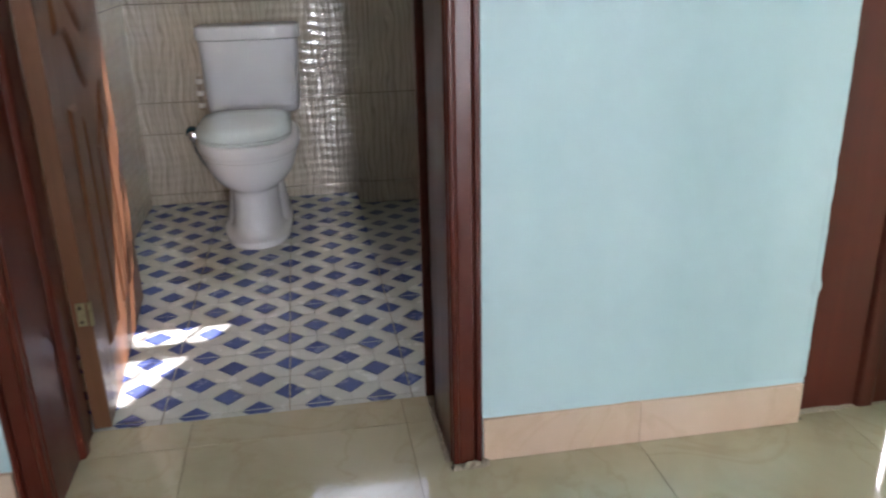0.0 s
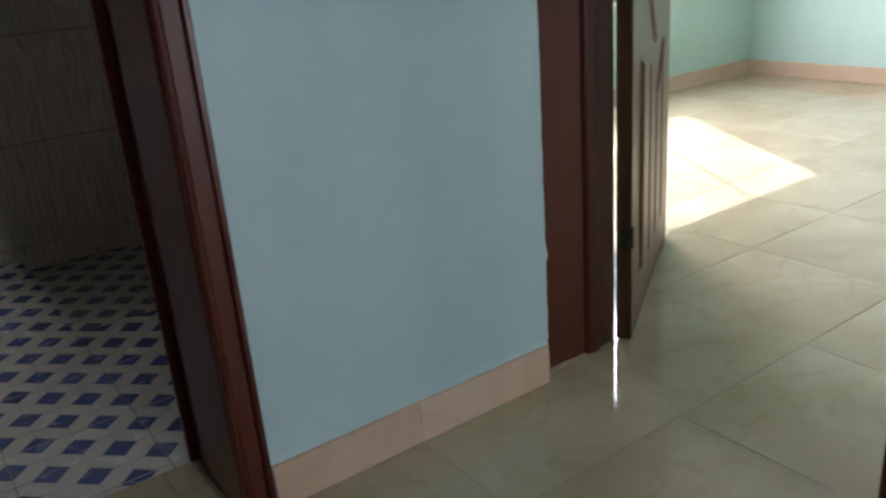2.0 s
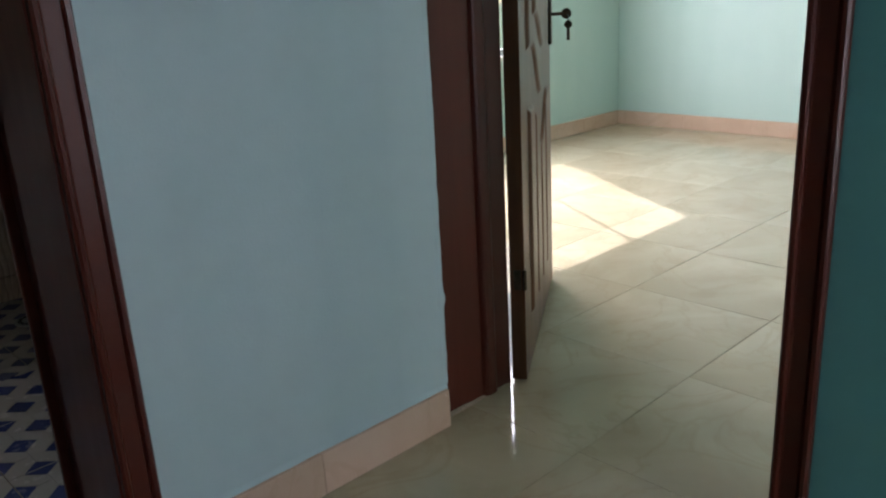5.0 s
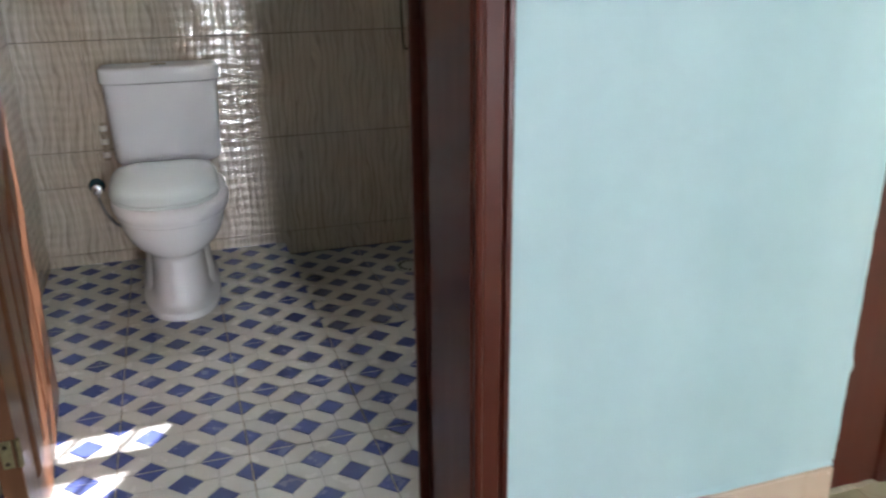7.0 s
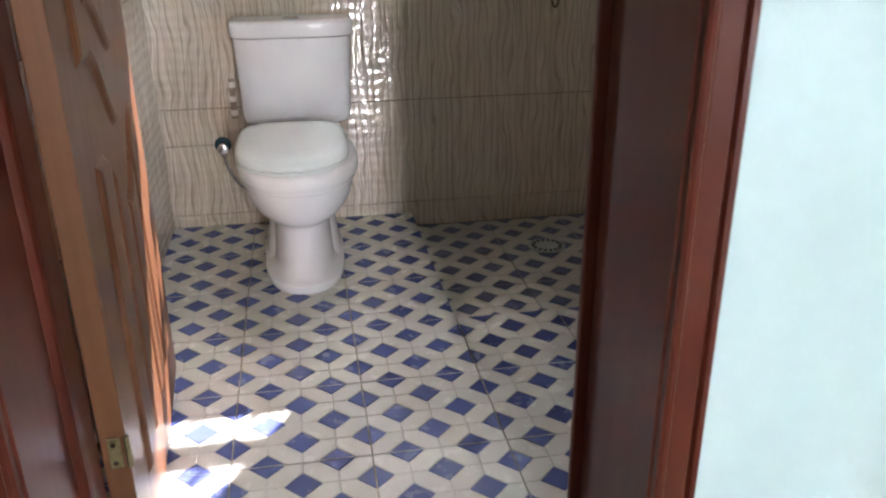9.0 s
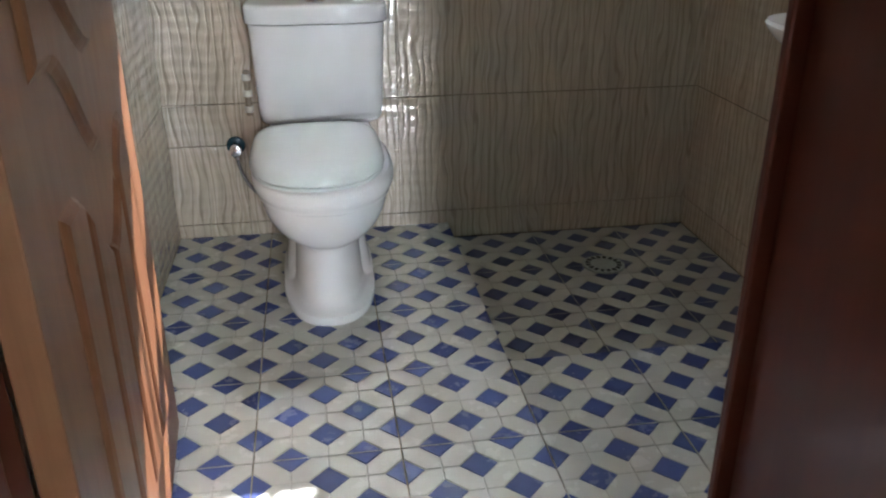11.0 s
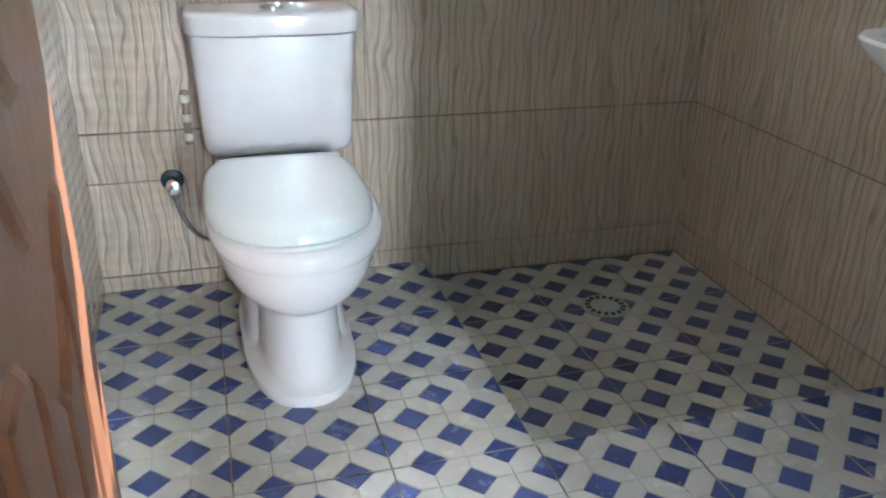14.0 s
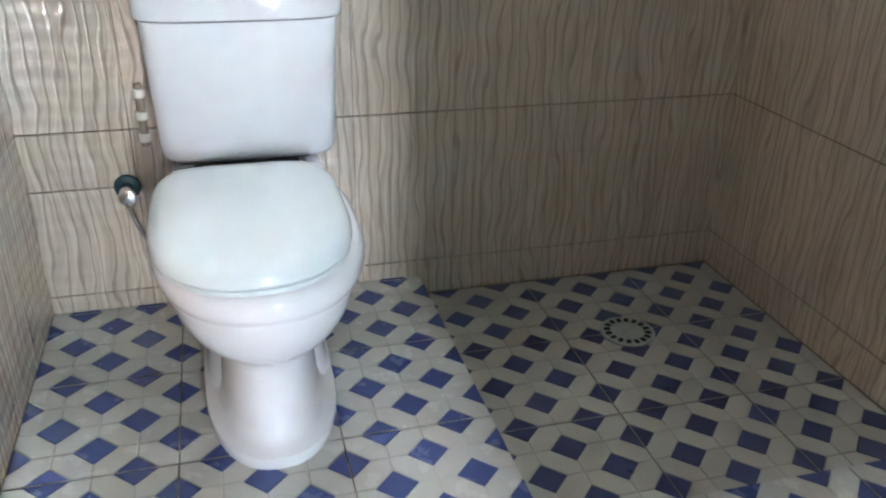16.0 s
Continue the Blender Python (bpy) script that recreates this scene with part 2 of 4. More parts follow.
# ---- building helpers ----
def part(name, bm, mat, parent=None, label="", smooth=False, category="", kind="", group=""):
    """Links a bmesh as one mesh object, under a thing or a part if one is given."""
    me = bpy.data.meshes.new(name)
    bm.normal_update()
    bm.to_mesh(me)
    bm.free()
    for one in mat if isinstance(mat, (list, tuple)) else [mat]:
        me.materials.append(MAT[one])
    if smooth:
        me.polygons.foreach_set("use_smooth", [True] * len(me.polygons))
        me.set_sharp_from_angle(angle=radians(38))
    ob = new(name, me)
    ob.parent = parent
    return tagged(ob, label, category, group, kind)


def thing(name, label, category, place=(0, 0, 0), turn=0.0, kind="", group=""):
    ob = new(name)
    ob.matrix_world = pose(*place, 0, 0, turn)
    return tagged(ob, label, category, group, kind)


def box(x0, x1, y0, y1, z0, z1, bevel=0.0, segments=2, bm=None):
    own = bm or bmesh.new()
    made = bmesh.ops.create_cube(own, size=1)["verts"]
    for v in made:
        v.co = Vector(((x0 + x1) / 2 + v.co.x * (x1 - x0), (y0 + y1) / 2 + v.co.y * (y1 - y0), (z0 + z1) / 2 + v.co.z * (z1 - z0)))
    if bevel:
        edges = list({e for v in made for e in v.link_edges})
        bmesh.ops.bevel(own, geom=edges, offset=bevel, segments=segments, affect="EDGES", profile=0.5)
    return own


def loft(rings, closed=True):
    """Skins rings of equally many points; the ends are filled."""
    bm = bmesh.new()
    rows = [[bm.verts.new(p) for p in ring] for ring in rings]
    k = len(rows[0])
    for a, b in zip(rows, rows[1:]):
        for i in range(k):
            bm.faces.new((a[i], a[(i + 1) % k], b[(i + 1) % k], b[i]))
    if closed:
        bm.faces.new(rows[0][::-1])
        bm.faces.new(rows[-1])
    bmesh.ops.recalc_face_normals(bm, faces=bm.faces)
    return bm


def oval(cx, y0, y1, hw, z, power=2.2, k=40, back=None):
    """A rounded outline from y0 (front) to y1 (back); back: the power of its rear half."""
    cy, hl = (y0 + y1) / 2, (y1 - y0) / 2
    ring = []
    for i in range(k):
        a = 2 * math.pi * i / k
        c, s = math.cos(a), math.sin(a)
        p = (back or power) if s > 0 else power
        ring.append((cx + hw * math.copysign(abs(c) ** (2 / p), c), cy + hl * math.copysign(abs(s) ** (2 / p), s), z))
    return ring


def tube(points, radius, k=10):
    """A round bar along smoothed points."""
    pts = [Vector(p) for p in points]
    dense = []
    for i in range(len(pts) - 1):
        p0, p1, p2, p3 = pts[max(i - 1, 0)], pts[i], pts[i + 1], pts[min(i + 2, len(pts) - 1)]
        for j in range(8):
            t = j / 8
            dense.append(0.5 * (2 * p1 + (p2 - p0) * t + (2 * p0 - 5 * p1 + 4 * p2 - p3) * t * t + (3 * p1 - p0 - 3 * p2 + p3) * t ** 3))
    dense.append(pts[-1])
    rings = []
    side = None
    for i, p in enumerate(dense):
        d = (dense[min(i + 1, len(dense) - 1)] - dense[max(i - 1, 0)]).normalized()
        if side is None:
            side = d.orthogonal().normalized()
        side = (side - d * side.dot(d)).normalized()
        up = d.cross(side)
        rings.append([p + radius * (math.cos(2 * math.pi * a / k) * side + math.sin(2 * math.pi * a / k) * up) for a in range(k)])
    return loft(rings)


def turned(profile, k=24, axis="Z"):
    """A turned solid from (radius, height) pairs."""
    rings = []
    for r, h in profile:
        ring = []
        for i in range(k):
            c, s = r * math.cos(2 * math.pi * i / k), r * math.sin(2 * math.pi * i / k)
            ring.append({"Z": (c, s, h), "Y": (c, h, s), "X": (h, c, s)}[axis])
        rings.append(ring)
    return loft(rings)


def profile_post(x0, y0, pts, z0, z1):
    """An upright moulding with the given plan outline."""
    return loft([[(x0 + x, y0 + y, z) for x, y in pts] for z in (z0, z1)])


# ---- plan ----
HALL_N, BATH_S = -0.605, -0.33          # the two faces of the wall with the bathroom door
BATH_W, BATH_E, BATH_N = -0.605, 1.165, 1.52
HALL_E, BED_W = 1.172, 1.43           # the two faces of the wall with the bedroom door
BED_E, BED_N, BED_S = 5.20, 1.62, -2.60
HALL_W, HALL_S = -2.0, -4.1
TOP = 2.65
BATH_DOOR = (-0.455, 0.345)            # clear opening in x
BED_DOOR = (-1.418, -0.572)            # clear opening in y
DOOR_TOP = 2.04
STEP_X, STEP_Y, TRAY = 0.30, 0.60, -0.055


# ---- walls, floors and ceilings ----
def pierced(x0, x1, z0, z1, hole, t0, t1, along="x"):
    """One wall from t0 to t1 with a rectangular hole (a0, a1, c0, c1) through it; a hole from z0 up is a doorway."""
    bm = bmesh.new()
    a0, a1, c0, c1 = hole
    xs, zs = [x0, a0, a1, x1], [z0, c0, c1, z1] if c0 > z0 else [z0, c1, z1]
    grid = {}

    def vert(i, k):
        if (i, k) not in grid:
            grid[i, k] = bm.verts.new((xs[i], t0, zs[k]) if along == "x" else (t0, xs[i], zs[k]))
        return grid[i, k]

    gone = (1, 1) if c0 > z0 else (1, 0)
    faces = [bm.faces.new((vert(i, k), vert(i + 1, k), vert(i + 1, k + 1), vert(i, k + 1))) for i in range(3) for k in range(len(zs) - 1) if (i, k) != gone]
    made = bmesh.ops.extrude_face_region(bm, geom=faces)["geom"]
    shift = (0, t1 - t0, 0) if along == "x" else (t1 - t0, 0, 0)
    bmesh.ops.translate(bm, verts=[v for v in made if isinstance(v, bmesh.types.BMVert)], vec=shift)
    bmesh.ops.recalc_face_normals(bm, faces=bm.faces)
    return bm


def structure(name, bm, mat, label):
    return part(name, bm, mat, None, label, kind="structure", category=name.split("_")[0])


bm = pierced(HALL_W, HALL_E - 0.012, -0.1, TOP, (BATH_DOOR[0] - 0.036, BATH_DOOR[1] + 0.036, -0.1, DOOR_TOP + 0.036), HALL_N, BATH_S)
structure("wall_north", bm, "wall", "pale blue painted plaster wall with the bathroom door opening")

bm = pierced(HALL_S, BED_N + 0.2, -0.1, TOP, (BED_DOOR[0] - 0.036, BED_DOOR[1] + 0.036, -0.1, DOOR_TOP + 0.036), HALL_E, BED_W, "y")
structure("wall_east", bm, "teal", "blue-green painted plaster wall, shade put into its colour, with the bedroom door opening")

HALL_WIN = (0.34, 0.76, 0.10, 2.20)
bm = pierced(HALL_W, HALL_E, -0.1, TOP, HALL_WIN, HALL_S - 0.2, HALL_S)
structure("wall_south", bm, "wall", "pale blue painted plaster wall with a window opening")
bm = box(HALL_W - 0.2, HALL_W, HALL_S - 0.2, BATH_S, -0.1, TOP)
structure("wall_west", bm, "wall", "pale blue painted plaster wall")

# bathroom shell behind the tiles
BATH_WIN = (-0.06, 0.645, 1.60, 2.36)
bm = pierced(BATH_W - 0.2, HALL_E - 0.011, -0.2, TOP, BATH_WIN, BATH_N, BATH_N + 0.2)
bath_north = structure("wall_bathroom_north", bm, "wall_grout", "bathroom wall clad in glossy wavy brown tiles")
bm = box(BATH_W - 0.2, BATH_W, BATH_S, BATH_N, -0.2, TOP)
bath_west = structure("wall_bathroom_west", bm, "wall_grout", "bathroom wall clad in glossy wavy brown tiles")
bm = box(BATH_E, HALL_E - 0.012, BATH_S + 0.001, BATH_N, -0.2, TOP)
bath_east = structure("wall_bathroom_east", bm, "wall_grout", "bathroom wall clad in glossy wavy brown tiles")

# bedroom shell
BED_WIN = (2.70, 4.22, 0.62, 2.36)
bm = pierced(BED_W, BED_E + 0.2, -0.1, TOP, BED_WIN, BED_N, BED_N + 0.2)
structure("wall_bedroom_north", bm, "bedroom", "mint green painted bedroom wall with a low window")
bm = box(BED_E, BED_E + 0.2, BED_S, BED_N, -0.1, TOP)
structure("wall_bedroom_east", bm, "bedroom", "mint green painted bedroom wall")
bm = box(BED_W, BED_E + 0.2, BED_S - 0.2, BED_S, -0.1, TOP)
structure("wall_bedroom_south", bm, "bedroom", "mint green painted bedroom wall")

bm = bmesh.new()
box(HALL_W - 0.2, BED_E + 0.2, HALL_S - 0.2, BED_N + 0.25, TOP, TOP + 0.15, bm=bm)
structure("ceiling", bm, "ceiling", "plain white painted ceiling")

bm = bmesh.new()
box(-60, 60, -60, 60, -0.75, -0.45, bm=bm)
MAT["grass"] = simple("dry_grass", (0.10, 0.16, 0.05), 0.9, 0, 2, 0.5)
structure("ground", bm, "grass", "green lawn outside the windows")

# floor beds: what shows in the joints
bm = bmesh.new()
box(HALL_W, HALL_E, HALL_S, HALL_N, -0.1, -0.0016, bm=bm)
box(BATH_DOOR[0] - 0.036, BATH_DOOR[1] + 0.036, HALL_N, -0.3205, -0.1, -0.0016, bm=bm)
box(HALL_E, BED_W, BED_DOOR[0] - 0.036, BED_DOOR[1] + 0.036, -0.1, -0.0016, bm=bm)
box(BED_W, BED_E, BED_S, BED_N, -0.1, -0.0016, bm=bm)
hall_floor = structure("floor_hall", bm, "hall_grout", "polished cream marble-look floor tiles")
corner = [(BATH_W, -0.3195), (BATH_E, -0.3195), (BATH_E, STEP_Y - 0.006), (STEP_X - 0.006, STEP_Y - 0.006), (STEP_X - 0.006, BATH_N), (BATH_W, BATH_N)]
bm = loft([[(x, y, z) for x, y in corner] for z in (-0.2, -0.0055)])
bath_floor = structure("floor_bathroom", bm, "grout", "cream floor tiles with blue diamonds")
bm = bmesh.new()
box(STEP_X - 0.006, BATH_E, STEP_Y - 0.006, BATH_N, -0.2, TRAY - 0.0055, bm=bm)
tray_floor = structure("floor_shower", bm, "grout", "sunken shower floor with stained diamond tiles, darkened for shade")


# ---- door frames and doors ----
def door_frame(name, label, place, turn, width, depth, flip=False):
    """Local: the opening runs along x from 0 to width, the hall side is y = 0, the room side y = depth."""
    top = thing(name, label, "door frame", place, turn)
    face = 0.002
    left = [(-0.036, -face), (-0.004, -face), (0, 0.003), (0, depth - 0.062), (-0.007, depth - 0.058), (-0.007, depth - 0.002), (-0.011, depth + face), (-0.036, depth + face)]
    right = [(width - x, y) for x, y in left][::-1]
    # hinge side: a rounded stop and the rebate that the leaf is hung on
    left = left[:3] + [(0, depth - 0.108), (0.004, depth - 0.106), (0.009, depth - 0.103), (0.012, depth - 0.098), (0.013, depth - 0.088), (0.013, depth - 0.070), (0.011, depth - 0.064), (0.006, depth - 0.061), (0.004, depth - 0.058), (0.004, depth - 0.002), (0, depth + face), (-0.036, depth + face)]
    part("jamb", profile_post(0, 0, left, 0, DOOR_TOP), "frame", top)
    part("jamb", profile_post(0, 0, right, 0, DOOR_TOP), "frame", top)
    bm = box(-0.036, width + 0.036, -face, depth + face, DOOR_TOP, DOOR_TOP + 0.036, 0.003)
    part("head", bm, "frame", top)
    w, d = 0.066, 0.017
    # plan of the moulding: inner bead, flat, groove, outer bead
    cas = [(0.003, -0.002), (0.003, -d + 0.004), (0.008, -d), (0.014, -d), (0.017, -d + 0.005), (0.021, -d + 0.006), (0.048, -d + 0.004), (0.052, -d + 0.009), (0.055, -d + 0.001), (0.062, -d), (w, -d + 0.005), (w, -0.002)]
    if not flip:
        part("casing", profile_post(0, 0, [(-x, y) for x, y in cas], 0, DOOR_TOP + 0.06), "frame", top)
        part("casing", profile_post(0, 0, [(width + x, y) for x, y in cas][::-1], 0, DOOR_TOP + 0.06), "frame", top)
        part("casing", box(-w, width + w, -d, -0.002, DOOR_TOP + 0.061, DOOR_TOP + 0.12, 0.004), "frame", top)
    else:
        part("casing", profile_post(0, 0, [(width + x, y) for x, y in cas][::-1], 0, DOOR_TOP + 0.06), "frame", top)
    return top


def room_strip(top, width, depth):
    """The moulding on the room side, which stands a little into the opening."""
    part("stop_strip", box(width - 0.012, width + 0.045, depth + 0.004, depth + 0.018, 0, DOOR_TOP, 0.003), "frame", top)


bath_frame = door_frame("door_frame", "reddish varnished wooden frame of the bathroom door", (BATH_DOOR[0], HALL_N, 0.001), 0, BATH_DOOR[1] - BATH_DOOR[0], BATH_S - HALL_N)
room_strip(bath_frame, BATH_DOOR[1] - BATH_DOOR[0], BATH_S - HALL_N)
bed_frame = door_frame("door_frame", "reddish varnished wooden frame of the bedroom door in the corner", (HALL_E, BED_DOOR[1], 0.001), -90, BED_DOOR[1] - BED_DOOR[0], BED_W - HALL_E, True)


def raised(outline, y_face, height, slope, sign):
    """A raised field on a door's face: outline in (x, z), standing out by height with sloping sides."""
    n = len(outline)
    area = sum(outline[i - 1][0] * outline[i][1] - outline[i][0] * outline[i - 1][1] for i in range(n))

    def inset(amount):
        """Moves each side inwards by amount and meets the sides again."""
        ring = []
        for i, p in enumerate(outline):
            a, b, c = Vector(outline[i - 1]), Vector(p), Vector(outline[(i + 1) % n])
            d0, d1 = (b - a).normalized(), (c - b).normalized()
            n0, n1 = Vector((-d0.y, d0.x)), Vector((-d1.y, d1.x))
            if area < 0:
                n0, n1 = -n0, -n1
            m = (n0 + n1).normalized()
            q = b + m * amount / max(0.35, m.dot(n0))
            ring.append((q.x, q.y))
        return ring

    rings = []
    for amount, h in ((0, 0), (slope * 0.2, height * 0.18), (slope * 0.55, height * 0.68), (slope, height)):
        rings.append([(x, y_face + sign * h, z) for x, z in inset(amount)])
    return loft(rings)


def carved_leaf(name, label, place, turn, width, panel_sign, hinge_mat="brass"):
    """A door leaf 4 cm thick along local x, its carved face at y = 0 (panel_sign -1)."""
    top = thing(name, label, "door", place, turn)
    h0, h1 = 0.008, DOOR_TOP - 0.004
    part("leaf", box(0, width, 0, 0.04, h0, h1, 0.0025), "door", top)
    for y, sgn in ((0.0, -1), (0.04, 1)):
        mid = width / 2

        def valley(x, low, rise):
            t = min(1.0, abs(x - mid - 0.02) / 0.20)
            return low + rise * t * t * (3 - 2 * t)

        # tall upper panel and its inner field, both with a swooping lower edge
        for m, low, rise, y_in, name_in in ((0.135, 0.73, 0.15, 0.0, "upper_panel"), (0.215, 0.865, 0.10, 0.009, "upper_field")):
            edge = [(m + (width - 2 * m) * k / 24, valley(m + (width - 2 * m) * k / 24, low, rise)) for k in range(25)]
            part(name_in, raised([(m, 1.90 - m / 2)] + edge + [(width - m, 1.90 - m / 2)], y + sgn * y_in, 0.009, 0.018, sgn), "door", top)
        # lower panel: four upright strips under the same swoop
        cuts = [0.135 + (width - 0.27) * k / 4 for k in range(5)]
        for a, b in zip(cuts, cuts[1:]):
            a, b = a + 0.005, b - 0.005
            crown = [(b + (a - b) * k / 6, valley(b + (a - b) * k / 6, 0.59, 0.14)) for k in range(7)]
            part("lower_panel", raised([(a, 0.15), (b, 0.15)] + crown, y, 0.009, 0.014, sgn), "door", top)
    for z in (0.30, 1.16, 1.80):
        hinge = part("hinge", box(-0.003, 0.0, 0.009, 0.029, z - 0.028, z + 0.028, 0.001), hinge_mat, top, "dull brass butt hinge")
        part("knuckle", turned([(0.0055, z - 0.028), (0.0055, z + 0.028)], 10), hinge_mat, hinge)
        for dz in (-0.017, 0.017):
            bm = turned([(0.0045, -0.0045), (0.003, -0.003)], 8, "X")
            bmesh.ops.translate(bm, verts=bm.verts, vec=(0, 0.02, z + dz))
            part("screw", bm, "dark_metal", hinge)
    return top


bath_door = carved_leaf("door", "open brown varnished bathroom door with carved panels", (-0.409, -0.322, 0), 94.0, 0.775, -1)
bed_door = carved_leaf("door", "open brown varnished bedroom door with carved panels and a key", (1.457, -0.611, 0), 33.5, 0.84, -1, "dark_metal")
# lock of the bedroom door: plate, lever and a key with its bow hanging
plate = part("lock_plate", box(0.775, 0.815, -0.012, -0.001, 0.85, 1.09, 0.004), "dark_metal", bed_door, "bronzed lock plate")
key = part("key", box(0.785, 0.805, -0.050, -0.011, 0.942, 0.952, 0.001), "dark_metal", bed_door, "dark steel key in the lock with a spare one hanging from it")
part("key_bow", turned([(0.006, -0.003), (0.017, -0.002), (0.017, 0.002), (0.006, 0.003)], 16, "X"), "dark_metal", key).location = (0.795, -0.060, 0.947)
ring = part("key_ring", tube([(0.795 + 0.004 * math.sin(a), -0.066 + 0.004 * math.cos(a), 0.932 + 0.012 * math.cos(a + 0.8)) for a in (k * math.pi / 4 for k in range(9))], 0.0012, 6), "chrome", key)
part("spare_key", box(0.790, 0.800, -0.071, -0.061, 0.862, 0.905, 0.001), "dark_metal", key)
part("spare_bow", turned([(0.004, -0.002), (0.013, -0.0015), (0.013, 0.0015), (0.004, 0.002)], 16, "X"), "dark_metal", key).location = (0.795, -0.066, 0.912)


# ---- windows ----
def window(name, label, x0, x1, z0, z1, y, bars, transoms, mat="white_frame", inward=-1):
    """Frame, bars and panes in a wall that runs along x."""
    top = thing(name, label, "window", ((x0 + x1) / 2, y, z0), 0, "structure")
    ox, oz = (x0 + x1) / 2, z0
    f = 0.035
    for a, b, c, d in ((x0, x1, z0, z0 + f), (x0, x1, z1 - f, z1), (x0, x0 + f, z0 + f, z1 - f), (x1 - f, x1, z0 + f, z1 - f)):
        part("window_frame", box(a - ox, b - ox, -0.025, 0.025, c - oz, d - oz, 0.003), mat, top)
    for k in range(1, bars):
        x = x0 + (x1 - x0) * k / bars - ox
        part("bar", box(x - 0.007, x + 0.007, -0.02, -0.008, f, z1 - z0 - f, 0.002), mat, top)
    for a, b in transoms:
        part("transom", box(x0 + f - ox, x1 - f - ox, -0.022, 0.022, a - oz, b - oz, 0.003), mat, top)
    pane = part("pane", box(x0 + f - ox, x1 - f - ox, 0.008, 0.012, f, z1 - z0 - f), "glass", top)
    pane.visible_shadow = False
    return top


window("window_1", "high bathroom window with white bars", *BATH_WIN, BATH_N + 0.10, 5, [(1.86, 1.93)])
window("window_2", "low bedroom window with white frame and bars", *BED_WIN, BED_N + 0.10, 3, [])
window("window_3", "tall narrow hall window with white frame and bars", *HALL_WIN, HALL_S - 0.10, 2, [(0.16 + 0.17 * k, 0.205 + 0.17 * k) for k in range(1, 12)])
part("window_sill", box(BED_WIN[0] - 0.03, BED_WIN[1] + 0.03, BED_N - 0.03, BED_N + 0.07, BED_WIN[2] - 0.03, BED_WIN[2], 0.004), "white_frame", None, "white painted sill of the bedroom window", category="sill", kind="structure")


